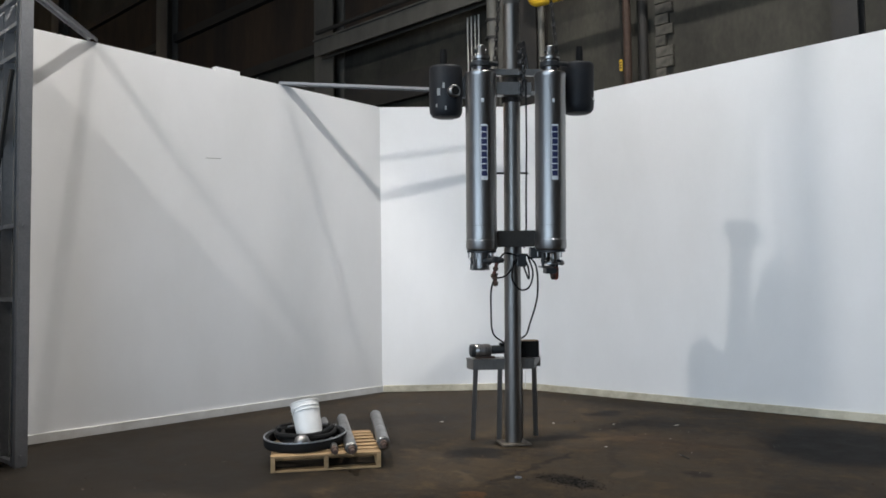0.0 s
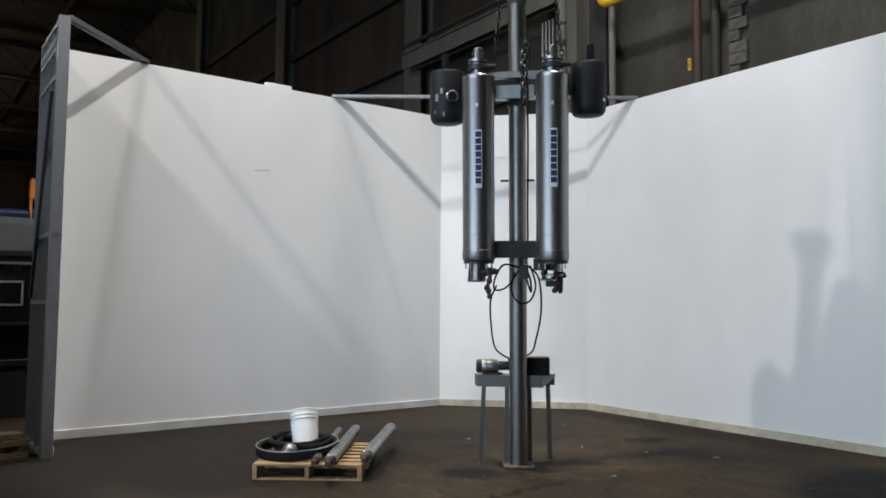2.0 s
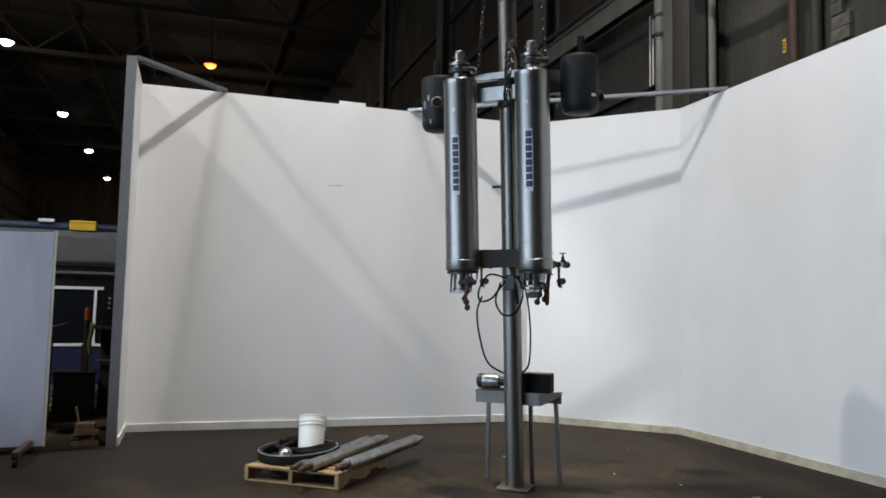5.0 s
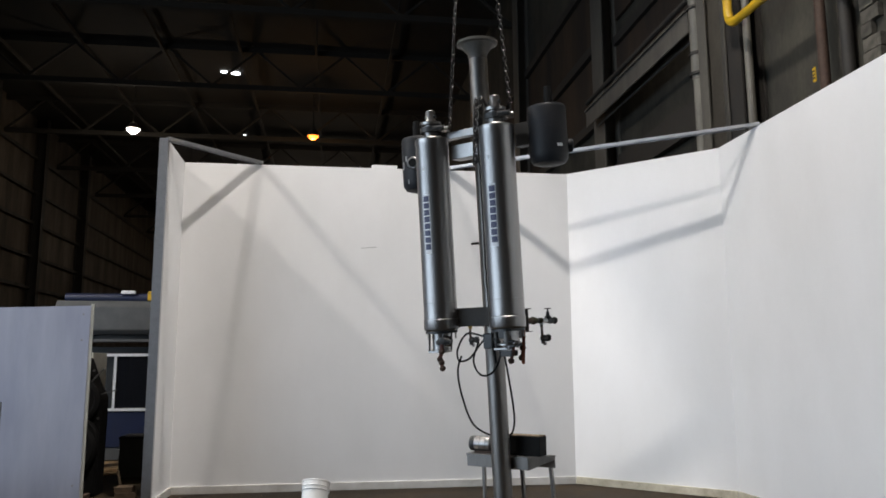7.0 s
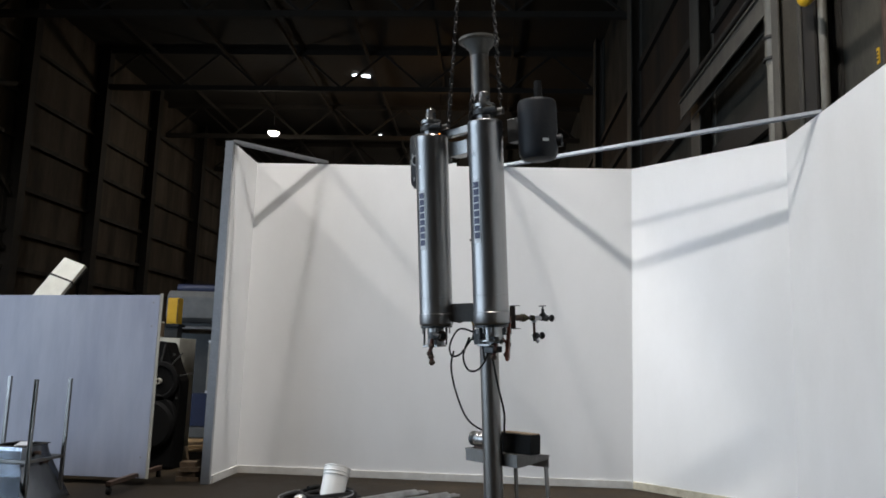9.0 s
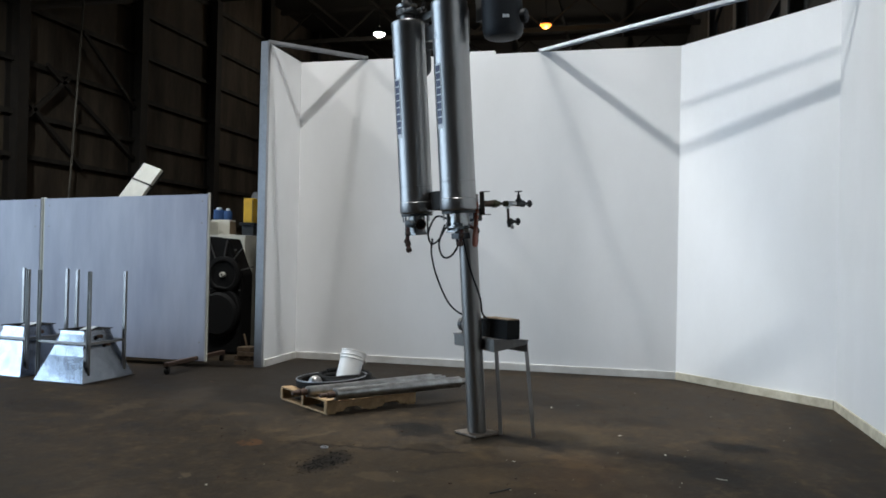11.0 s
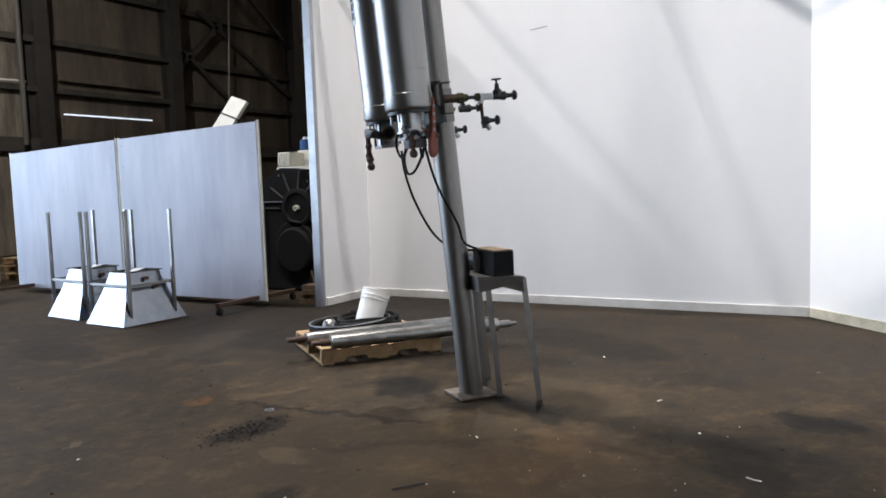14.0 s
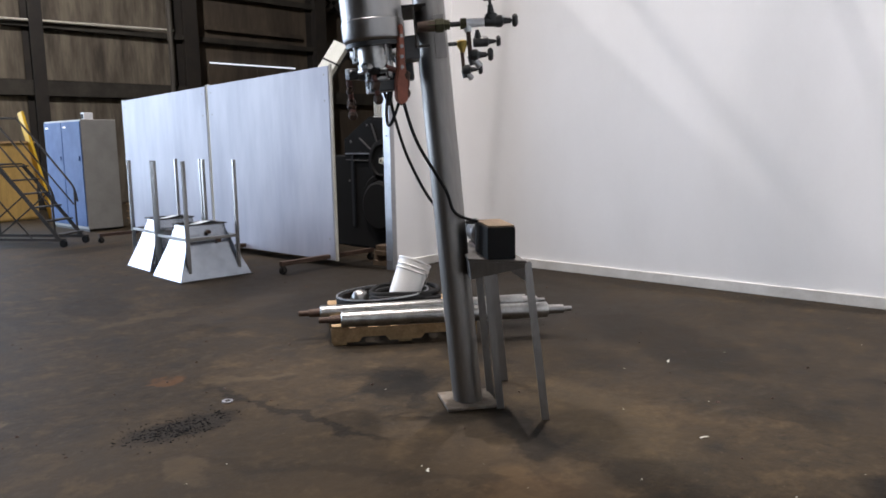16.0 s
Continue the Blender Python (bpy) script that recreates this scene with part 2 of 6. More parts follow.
STAINS_AND_TONES = [
    (-5.9, 2.9, 0.3, 0.12, 15, OIL_AND_DARK, 0.4), (-4.6, 3.2, 0.2, 0.1, 100, OIL_AND_DARK, 0.4), (-2.9, 6.7, 0.3, 0.2, 50, OIL_AND_DARK, 0.3), (-4.2, 7.3, 0.16, 0.1, 20, OIL_AND_DARK, 0.45), (-5.6, 7.4, 0.4, 0.18, 75, OIL_AND_DARK, 0.35), (-3.4, 7.5, 0.25, 0.14, 110, OIL_AND_DARK, 0.35),
    (-3.1, 5.6, 0.18, 0.1, 60, (0.10, 0.078, 0.05), 0.5), (-4.1, 4.6, 0.3, 0.07, 150, (0.095, 0.074, 0.047), 0.45), (-3.9, 6.9, 0.3, 0.12, 40, (0.11, 0.08, 0.045), 0.4), (-4.5, 2.4, 0.5, 0.12, 10, (0.095, 0.074, 0.047), 0.4),
    # broad patches correct the floor's lighting through its colour, some darker, some lighter
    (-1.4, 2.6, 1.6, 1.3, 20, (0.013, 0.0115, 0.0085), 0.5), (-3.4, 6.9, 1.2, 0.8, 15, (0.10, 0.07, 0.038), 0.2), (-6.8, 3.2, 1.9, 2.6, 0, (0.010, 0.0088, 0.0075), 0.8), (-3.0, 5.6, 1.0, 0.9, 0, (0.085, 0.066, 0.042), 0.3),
    # the entry at (-4.38, 7.30) is a dark band leading from the post
    (-2.08, 7.88, 0.76, 1.06, 15, OIL_AND_DARK, 0.95), (-4.38, 7.30, 1.15, 0.15, 78, OIL_AND_DARK, 0.4), (-3.78, 7.0, 0.4, 0.25, 30, RUSTY, 0.12), (-4.92, 8.2, 0.26, 0.12, 60, OIL_AND_DARK, 0.45), (-6.9, 6.8, 1.5, 2.2, 0, (0.018, 0.016, 0.0145), 0.45), (-4.63, 5.4, 0.34, 0.2, 45, OIL_AND_DARK, 0.7), (-4.87, 8.16, 0.3, 0.16, 70, OIL_AND_DARK, 0.6), (-2.65, 5.95, 0.16, 0.12, 0, OIL_AND_DARK, 0.7), (-2.76, 4.24, 0.07, 0.05, 30, (0.12, 0.095, 0.065), 0.6), (-4.9, 6.75, 0.7, 0.3, 60, (0.085, 0.066, 0.038), 0.25), (-3.40, 5.06, 0.32, 0.16, 165, OIL_AND_DARK, 0.62), (-3.87, 5.25, 0.85, 0.05, 94, OIL_AND_DARK, 0.6), (-4.72, 5.42, 0.30, 0.15, 60, OIL_AND_DARK, 0.6), (-4.47, 5.72, 0.16, 0.07, 45, OIL_AND_DARK, 0.6),
    (-3.72, 4.24, 0.12, 0.09, 0, RUSTY, 0.7), (-3.6, 6.2, 0.9, 0.06, 118, OIL_AND_DARK, 0.25), (-4.45, 6.5, 0.35, 0.12, 60, OIL_AND_DARK, 0.7),
    (-2.9, 7.2, 0.9, 0.1, 12, OIL_AND_DARK, 0.25), (-3.3, 6.9, 0.45, 0.25, 40, RUSTY, 0.08), (-1.8, 6.0, 0.4, 0.25, 70, OIL_AND_DARK, 0.25),
    (-5.2, 2.7, 0.8, 0.25, 20, DUSTY, 0.12), (-4.4, 1.6, 0.6, 0.3, 80, OIL_AND_DARK, 0.4), (-2.1, 4.1, 0.35, 0.2, 10, DUSTY, 0.15),
    # long dark strips lie along the feet of wall_a and wall_c
    (-6.6, 6.2, 1.0, 0.4, 60, OIL_AND_DARK, 0.35), (-1.0, 3.1, 0.5, 0.35, 30, OIL_AND_DARK, 0.45), (-8.45, 5.1, 0.22, 2.6, 0, OIL_AND_DARK, 0.45), (-5.6, 9.1, 2.4, 0.25, 0, OIL_AND_DARK, 0.4),
    (-2.2, 5.4, 0.22, 0.16, 0, RUSTY, 0.08), (-4.0, 7.9, 0.5, 0.2, 30, OIL_AND_DARK, 0.45), (-6.0, -2.6, 0.7, 0.3, 10, OIL_AND_DARK, 0.5),
]


def floor_material():
    mat = bpy.data.materials.new("oil_stained_concrete")
    mat.use_nodes = True
    t = mat.node_tree
    n, link = t.nodes, t.links.new
    p = n["Principled BSDF"]
    p.inputs["Specular IOR Level"].default_value = 0.13
    co = n.new("ShaderNodeTexCoord")

    def noise_node(scale, detail=6, rough=0.6, kind="ShaderNodeTexNoise"):
        k = n.new(kind)
        k.inputs["Scale"].default_value = scale
        if kind == "ShaderNodeTexNoise":
            k.inputs["Detail"].default_value, k.inputs["Roughness"].default_value = detail, rough
        link(co.outputs["Object"], k.inputs["Vector"])
        return k

    def ranged(src, lo, hi, to=1.0):
        k = n.new("ShaderNodeMapRange")
        k.inputs["From Min"].default_value, k.inputs["From Max"].default_value, k.inputs["To Max"].default_value = lo, hi, to
        link(src, k.inputs["Value"])
        return k.outputs["Result"]

    def mixed(a, b, fac, blend="MIX"):
        k = n.new("ShaderNodeMix")
        k.data_type, k.blend_type = "RGBA", blend
        for sock, v in (("A", a), ("B", b)):
            if isinstance(v, tuple):
                k.inputs[sock].default_value = (*v, 1)
            else:
                link(v, k.inputs[sock])
        if isinstance(fac, float):
            k.inputs["Factor"].default_value = fac
        else:
            link(fac, k.inputs["Factor"])
        return k.outputs["Result"]

    big, mid, small = noise_node(0.45, 6), noise_node(3.2, 10, 0.72), noise_node(16, 6, 0.7)
    mottle, specks = noise_node(8.5, 8, 0.7), noise_node(55, 2, 0.4)
    col = mixed((0.044, 0.0335, 0.021), (0.028, 0.022, 0.0148), ranged(big.outputs["Fac"], 0.40, 0.60))
    col = mixed(col, (0.088, 0.065, 0.038), ranged(mid.outputs["Fac"], 0.52, 0.66, 0.75))
    col = mixed(col, (0.011, 0.0098, 0.0082), ranged(mid.outputs["Fac"], 0.47, 0.36, 0.75))
    col = mixed(col, (0.086, 0.065, 0.040), ranged(mottle.outputs["Fac"], 0.54, 0.70, 0.5))
    col = mixed(col, (0.012, 0.0105, 0.009), ranged(mottle.outputs["Fac"], 0.45, 0.32, 0.55))
    scuff = n.new("ShaderNodeTexNoise")
    scuff.inputs["Scale"].default_value, scuff.inputs["Detail"].default_value, scuff.inputs["Distortion"].default_value = 2.6, 7, 1.4
    sm = n.new("ShaderNodeMapping")
    sm.inputs["Scale"].default_value, sm.inputs["Rotation"].default_value = (0.7, 1.6, 1), (0, 0, radians(35))
    link(co.outputs["Object"], sm.inputs["Vector"])
    link(sm.outputs["Vector"], scuff.inputs["Vector"])
    col = mixed(col, (0.013, 0.0115, 0.0095), ranged(scuff.outputs["Fac"], 0.58, 0.74, 0.4))
    col = mixed(col, (0.066, 0.054, 0.038), ranged(scuff.outputs["Fac"], 0.38, 0.28, 0.4))
    col = mixed(col, small.outputs["Fac"], 0.4, "OVERLAY")
    col = mixed(col, (0.13, 0.11, 0.085), ranged(specks.outputs["Fac"], 0.69, 0.78, 0.6))
    warp = n.new("ShaderNodeVectorMath")
    warp.operation = "MULTIPLY_ADD"
    link(noise_node(3.5, 5, 0.65).outputs["Color"], warp.inputs[0])
    warp.inputs[1].default_value = (0.5, 0.5, 0.0)
    link(co.outputs["Object"], warp.inputs[2])
    for sx, sy, rx, ry, turn, tone, much in STAINS_AND_TONES:
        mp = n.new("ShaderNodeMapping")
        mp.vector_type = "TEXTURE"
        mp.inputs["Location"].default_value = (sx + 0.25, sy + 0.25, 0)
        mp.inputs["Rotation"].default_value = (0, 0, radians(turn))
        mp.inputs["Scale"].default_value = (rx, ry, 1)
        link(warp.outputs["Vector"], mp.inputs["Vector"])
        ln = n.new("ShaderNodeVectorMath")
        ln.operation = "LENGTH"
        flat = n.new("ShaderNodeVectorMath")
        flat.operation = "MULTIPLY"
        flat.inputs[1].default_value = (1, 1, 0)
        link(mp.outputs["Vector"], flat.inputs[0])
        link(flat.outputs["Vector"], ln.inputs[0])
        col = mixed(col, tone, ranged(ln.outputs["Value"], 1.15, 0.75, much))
    col = mixed(col, (0.90, 0.84, 0.76), 1.0, "MULTIPLY")
    link(col, p.inputs["Base Color"])
    rr = n.new("ShaderNodeMapRange")
    rr.inputs["To Min"].default_value, rr.inputs["To Max"].default_value = 0.55, 0.9
    link(mid.outputs["Fac"], rr.inputs["Value"])
    link(rr.outputs["Result"], p.inputs["Roughness"])
    bp = n.new("ShaderNodeBump")
    bp.inputs["Strength"].default_value, bp.inputs["Distance"].default_value = 0.35, 0.01
    link(small.outputs["Fac"], bp.inputs["Height"])
    link(bp.outputs["Normal"], p.inputs["Normal"])
    return mat


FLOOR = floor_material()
WORN = material("worn_dusty_plate", (0.20, 0.17, 0.135), 0.65, 0.3, second=(0.08, 0.055, 0.035), scale=12, amount=0.8, bump=0.15, fine=0.3)
ROLL = material("dirty_stainless", (0.36, 0.36, 0.35), 0.33, 1.0, second=(0.15, 0.14, 0.13), scale=7, amount=0.8, bump=0.06, fine=0.25)
STAIN = material("black_oil_stain", (0.007, 0.007, 0.008), 0.9, spec=0.08, second=(0.016, 0.015, 0.015), scale=9, amount=0.8, bump=0.15, fine=0.3)

# ---- mesh helpers ----


def obj(name, bm, mat, parent=None, label="", smooth=False, m=None):
    me = bpy.data.meshes.new(name)
    bm.normal_update()
    bm.to_mesh(me)
    bm.free()
    me.materials.append(mat)
    if smooth:
        me.polygons.foreach_set("use_smooth", [True] * len(me.polygons))
        me.set_sharp_from_angle(angle=radians(35))
    ob = new(name, me)
    if parent:
        ob.parent = parent
    if m is not None:
        ob.matrix_local = m
    if label:
        ob["label"] = label
    return ob


def part(name, bm, mat, parent, label="", smooth=False, m=None):
    return obj(name, bm, mat, parent, label, smooth, m)


def thing(name, m, label, category, group="", kind=""):
    ob = new(name)
    ob.empty_display_size = 0.2
    ob.matrix_world = m
    return tagged(ob, label, category, group, kind)


def box(sx, sy, sz, m=None, bevel=0.0, bm=None):
    """Box centred on m, bevelled along its edges."""
    tmp = bmesh.new()
    bmesh.ops.create_cube(tmp, size=1, matrix=Matrix.Diagonal((sx, sy, sz, 1)))
    if bevel:
        bmesh.ops.bevel(tmp, geom=tmp.edges[:], offset=bevel, segments=2, affect="EDGES", profile=0.6)
    if m is not None:
        tmp.transform(m)
    return join(bm, tmp)


def join(bm, tmp):
    if bm is None:
        return tmp
    me = bpy.data.meshes.new("joining")
    tmp.to_mesh(me)
    tmp.free()
    bm.from_mesh(me)
    bpy.data.meshes.remove(me)
    return bm


def lathe(profile, m=None, seg=32, bm=None, closed=False):
    """Turned body round z from (radius, z) pairs."""
    tmp = bmesh.new()
    rings = []
    for r, z in profile:
        if r < 1e-5:
            rings.append([tmp.verts.new((0, 0, z))])
        else:
            rings.append([tmp.verts.new((r * math.cos(2 * math.pi * k / seg), r * math.sin(2 * math.pi * k / seg), z)) for k in range(seg)])
    pairs = list(zip(rings, rings[1:])) + ([(rings[-1], rings[0])] if closed else [])
    for a, b in pairs:
        for k in range(seg):
            j = (k + 1) % seg
            if len(a) == 1 and len(b) == 1:
                continue
            if len(a) == 1:
                tmp.faces.new((a[0], b[j], b[k]))
            elif len(b) == 1:
                tmp.faces.new((a[k], a[j], b[0]))
            else:
                tmp.faces.new((a[k], a[j], b[j], b[k]))
    bmesh.ops.recalc_face_normals(tmp, faces=tmp.faces[:])
    if m is not None:
        tmp.transform(m)
    return join(bm, tmp)


def rod(p, q, r, seg=16, bm=None, r2=None, bevel=0.0):
    """Solid round bar from p to q."""
    p, q = Vector(p), Vector(q)
    d = q - p
    h = d.length
    m = Matrix.Translation(p) @ d.to_track_quat("Z", "Y").to_matrix().to_4x4()
    r2 = r if r2 is None else r2
    e = min(bevel, r * 0.5, h * 0.3)
    prof = [(0, 0), (r - e, 0), (r, e), (r2, h - e), (r2 - e, h), (0, h)] if e else [(0, 0), (r, 0), (r2, h), (0, h)]
    return lathe(prof, m, seg, bm)


def tube(points, r, seg=10, bm=None, steps=6, closed=False):
    """Round cable or bent pipe through points (smoothed)."""
    pts = [Vector(p) for p in points]
    fine = []
    n = len(pts)
    last = n if closed else n - 1
    for i in range(last):
        p0 = pts[i - 1] if (i or closed) else pts[0] * 2 - pts[1]
        p1, p2 = pts[i], pts[(i + 1) % n]
        p3 = pts[(i + 2) % n] if (closed or i + 2 < n) else pts[-1] * 2 - pts[-2]
        for k in range(steps):
            t = k / steps
            fine.append(0.5 * (2 * p1 + (p2 - p0) * t + (2 * p0 - 5 * p1 + 4 * p2 - p3) * t * t + (3 * p1 - p0 - 3 * p2 + p3) * t ** 3))
    if not closed:
        fine.append(pts[-1])
    tmp = bmesh.new()
    rings, up = [], None
    m = len(fine)
    for i, p in enumerate(fine):
        a = fine[(i - 1) % m] if (closed or i) else fine[0]
        b = fine[(i + 1) % m] if (closed or i + 1 < m) else fine[-1]
        d = (b - a).normalized()
        if up is None:
            up = d.orthogonal().normalized()
        up = (up - d * up.dot(d)).normalized()
        side = d.cross(up)
        rings.append([tmp.verts.new(p + r * (math.cos(2 * math.pi * k / seg) * up + math.sin(2 * math.pi * k / seg) * side)) for k in range(seg)])
    for a, b in list(zip(rings, rings[1:])) + ([(rings[-1], rings[0])] if closed else []):
        for k in range(seg):
            j = (k + 1) % seg
            tmp.faces.new((a[k], a[j], b[j], b[k]))
    if not closed:
        tmp.faces.new(rings[0][::-1])
        tmp.faces.new(rings[-1])
    bmesh.ops.recalc_face_normals(tmp, faces=tmp.faces[:])
    return join(bm, tmp)


def prism(outline, h, m=None, bm=None, bevel=0.0):
    """Flat outline (x, y) raised to height h."""
    tmp = bmesh.new()
    f = tmp.faces.new([tmp.verts.new((x, y, 0)) for x, y in outline])
    top = bmesh.ops.extrude_face_region(tmp, geom=[f])
    bmesh.ops.translate(tmp, verts=[v for v in top["geom"] if isinstance(v, bmesh.types.BMVert)], vec=(0, 0, h))
    bmesh.ops.recalc_face_normals(tmp, faces=tmp.faces[:])
    if bevel:
        bmesh.ops.bevel(tmp, geom=tmp.edges[:], offset=bevel, segments=2, affect="EDGES")
    if m is not None:
        tmp.transform(m)
    return join(bm, tmp)


def beam_between(p, q, w, h, t=None, bm=None, up=(0, 0, 1)):
    """Rectangular or U-shaped bar from p to q; with t it is an open channel of that wall thickness."""
    p, q = Vector(p), Vector(q)
    d = (q - p).normalized()
    side = d.cross(Vector(up)).normalized()
    u = side.cross(d)
    m = Matrix(((*[d.x], side.x, u.x, p.x), (d.y, side.y, u.y, p.y), (d.z, side.z, u.z, p.z), (0, 0, 0, 1)))
    L = (q - p).length
    if t is None:
        return box(L, w, h, m @ pose(L / 2, 0, 0), min(w, h) * 0.06, bm)
    out = bm or bmesh.new()
    box(L, w, t, m @ pose(L / 2, 0, h / 2 - t / 2), 0, out)
    box(L, t, h - t, m @ pose(L / 2, w / 2 - t / 2, -t / 2), 0, out)
    box(L, t, h - t, m @ pose(L / 2, -w / 2 + t / 2, -t / 2), 0, out)
    return out


def i_column(h, depth, width, t, bm=None, m=None):
    """Upright rolled I-section."""
    out = bmesh.new()
    box(t, depth - 2 * t, h, pose(0, 0, h / 2), 0, out)
    box(width, t, h, pose(0, depth / 2 - t / 2, h / 2), 0, out)
    box(width, t, h, pose(0, -depth / 2 + t / 2, h / 2), 0, out)
    if m is not None:
        out.transform(m)
    return join(bm, out)

# ---- hall ----
LX, LY = EAST - WEST, NORTH - SOUTH
CX, CY = (EAST + WEST) / 2, (NORTH + SOUTH) / 2


def setting(name, bm, mat, label, category, smooth=False):
    return tagged(obj(name, bm, mat, None, label, smooth), label, category, "", "structure")


setting("ground", box(400, 400, 0.3, pose(0, 0, -0.36)), CONCRETE, "grey yard outside the hall", "ground")
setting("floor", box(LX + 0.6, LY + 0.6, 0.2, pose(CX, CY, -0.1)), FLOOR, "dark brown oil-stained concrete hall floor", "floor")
setting("roof", box(LX + 0.6, LY + 0.6, 0.2, pose(CX, CY, ROOF + 0.1)), ROOFING, "sooty dark roof deck high above the hall", "roof")
setting("wall_east", box(0.3, LY + 0.6, ROOF, pose(EAST + 0.15, CY, ROOF / 2)), CLADDING, "plain brown-grey hall wall", "wall")
setting("wall_west", box(0.3, LY + 0.6, ROOF, pose(WEST - 0.15, CY, ROOF / 2)), CLADDING, "plain brown-grey hall wall", "wall")
wall_north = setting("wall_north", box(LX, 0.3, ROOF, pose(CX, NORTH + 0.15, ROOF / 2)), CONCRETE, "stained grey-brown concrete hall wall", "wall")
bm = bmesh.new()
box(DOOR_X0 - WEST, 0.25, ROOF, pose((DOOR_X0 + WEST) / 2, SOUTH - 0.125, ROOF / 2), 0, bm)
box(EAST - DOOR_X1, 0.25, ROOF, pose((EAST + DOOR_X1) / 2, SOUTH - 0.125, ROOF / 2), 0, bm)
box(DOOR_X1 - DOOR_X0, 0.25, ROOF - DOOR_H, pose((DOOR_X1 + DOOR_X0) / 2, SOUTH - 0.125, (ROOF + DOOR_H) / 2), 0, bm)
wall_south = setting("wall_south", bm, CLADDING, "brown-grey clad hall wall with steel rails and an open loading door", "wall")

# roof trusses across the hall
for i, tx in enumerate(range(-70, 14, 7)):
    bm = bmesh.new()
    box(0.2, LY, 0.22, pose(tx, CY, ROOF - 0.16), 0, bm)
    box(0.2, LY, 0.2, pose(tx, CY, ROOF - 1.75), 0, bm)
    k = 0
    y = SOUTH
    while y < NORTH - 1:
        z0, z1 = (ROOF - 1.7, ROOF - 0.2) if k % 2 == 0 else (ROOF - 0.2, ROOF - 1.7)
        beam_between((tx, y, z0), (tx, min(y + 1.75, NORTH), z1), 0.09, 0.09, None, bm)
        y += 1.75
        k += 1
    setting("roof_truss", bm, ROOFING, "sooty steel roof truss", "truss")
bm = bmesh.new()
for y in (-8.4, -5.4, -2.4, 0.6, 3.6, 6.6):
    box(LX, 0.1, 0.16, pose(CX, y, ROOF - 0.35), 0, bm)
setting("roof_purlins", bm, ROOFING, "sooty steel roof purlins", "purlin")

# unseen pole added high in the hall, throwing a shadow strip onto wall_c
setting("drop_conduit", rod((-5.13, 0.75, 6.75), (-5.13, 0.75, ROOF), 0.075, 12), DARK_STEEL, "unseen dark pole under the roof, added to shade a strip of wall", "conduit", True)
# small daylight holes in the roof
for gx, gy, gw in ((-30.8, 0.02, 0.36), (-30.7, -0.46, 0.26), (-40.0, -0.6, 0.13)):
    setting("roof_hole", prism([(gw * 0.5 * math.cos(a) * (1 + 0.2 * math.sin(3 * a)), gw * 0.6 * math.sin(a)) for a in [2 * math.pi * k / 10 for k in range(10)]], 0.02, pose(gx, gy, ROOF - 0.08)), SKY_HOLE, "small bright daylight hole in the roof", "hole")
# south wall: columns, rails, bracing
S = SOUTH
for cx, w in ((-8.0 - 0.6, 0.3), (-12.55, 0.42), (-17.0, 0.42), (-22.8, 0.4), (-28.0, 0.42), (-33.0, 0.42), (-39.0, 0.42), (-46.0, 0.42)):
    setting("wall_column", i_column(ROOF, 0.5, w, 0.03, None, pose(cx, S + 0.27, 0)), DARK_STEEL, "sooty steel wall column", "column")
for z, h in ((2.92, 0.36), (4.40, 0.14), (5.7, 0.16), (7.3, 0.16), (9.0, 0.16), (10.6, 0.16), (12.4, 0.16)):
    bm = beam_between((-74.5, S + 0.09, z), (DOOR_X0 - 0.1, S + 0.09, z), 0.14, h, 0.02)
    setting("wall_rail", bm, WALL_RAIL, "grimy grey horizontal steel wall rail", "rail")
# rain-streaked cladding in the bays beside the loading door, paled for its bounce light
STREAKED_LIT = material("streaked_grey_lit_cladding", (0.19, 0.165, 0.125), 0.85, second=(0.05, 0.042, 0.033), scale=2.0, amount=0.9, bump=0.15, bump_scale=14, stretch=(1.4, 1, 0.22), fine=0.4)
for z0, z1 in ((0.06, 2.72), (3.12, 4.31), (4.49, 5.60), (5.80, 7.20), (7.40, 8.90)):
    for x0, x1 in ((-12.30, -8.78), (-8.42, -6.52)):
        setting("wall_panel", box(x1 - x0, 0.03, z1 - z0, pose((x0 + x1) / 2, S + 0.017, (z0 + z1) / 2), 0.004), STREAKED_LIT, "streaked grey-brown cladding panel between wall rails, paled for bounce light", "panel")
# long pale conduit high on the wall
bm = rod((-12.2, S + 0.22, 4.55), (-6.6, S + 0.22, 4.42), 0.035, 10)
setting("wall_pipe", bm, PALE, "pale yellowish pipe along the wall rail", "pipe", True)
bm = rod((-12.05, S + 0.3, 2.9), (-12.05, S + 0.3, 9.5), 0.07, 12)
setting("wall_pipe", bm, COLUMN, "grey vertical pipe beside the wall column", "pipe", True)
bm = rod((-19.25, S + 0.3, 3.2), (-19.8, S + 0.3, 11.0), 0.035, 10)
setting("wall_pipe", bm, PIPE, "thin grey vertical pipe on the wall", "pipe", True)
# shut sliding door between two columns with a bright gap
bm = bmesh.new()
box(3.3, 0.06, 3.0, pose(-14.9, S + 0.06, 2.2), 0.01, bm)
box(3.3, 0.1, 0.12, pose(-14.9, S + 0.07, 4.75), 0, bm)
for dx in (-1.6, 0, 1.6):
    box(0.08, 0.1, 3.0, pose(-14.9 + dx, S + 0.08, 2.2), 0, bm)
setting("shutter", bm, CLADDING, "shut brown sliding door in the hall wall", "door")
setting("door_gap", box(2.95, 0.03, 0.035, pose(-14.8, S + 0.045 + 0.03, 3.79)), SKY_GLOW, "narrow bright daylight gap over the sliding door", "gap")
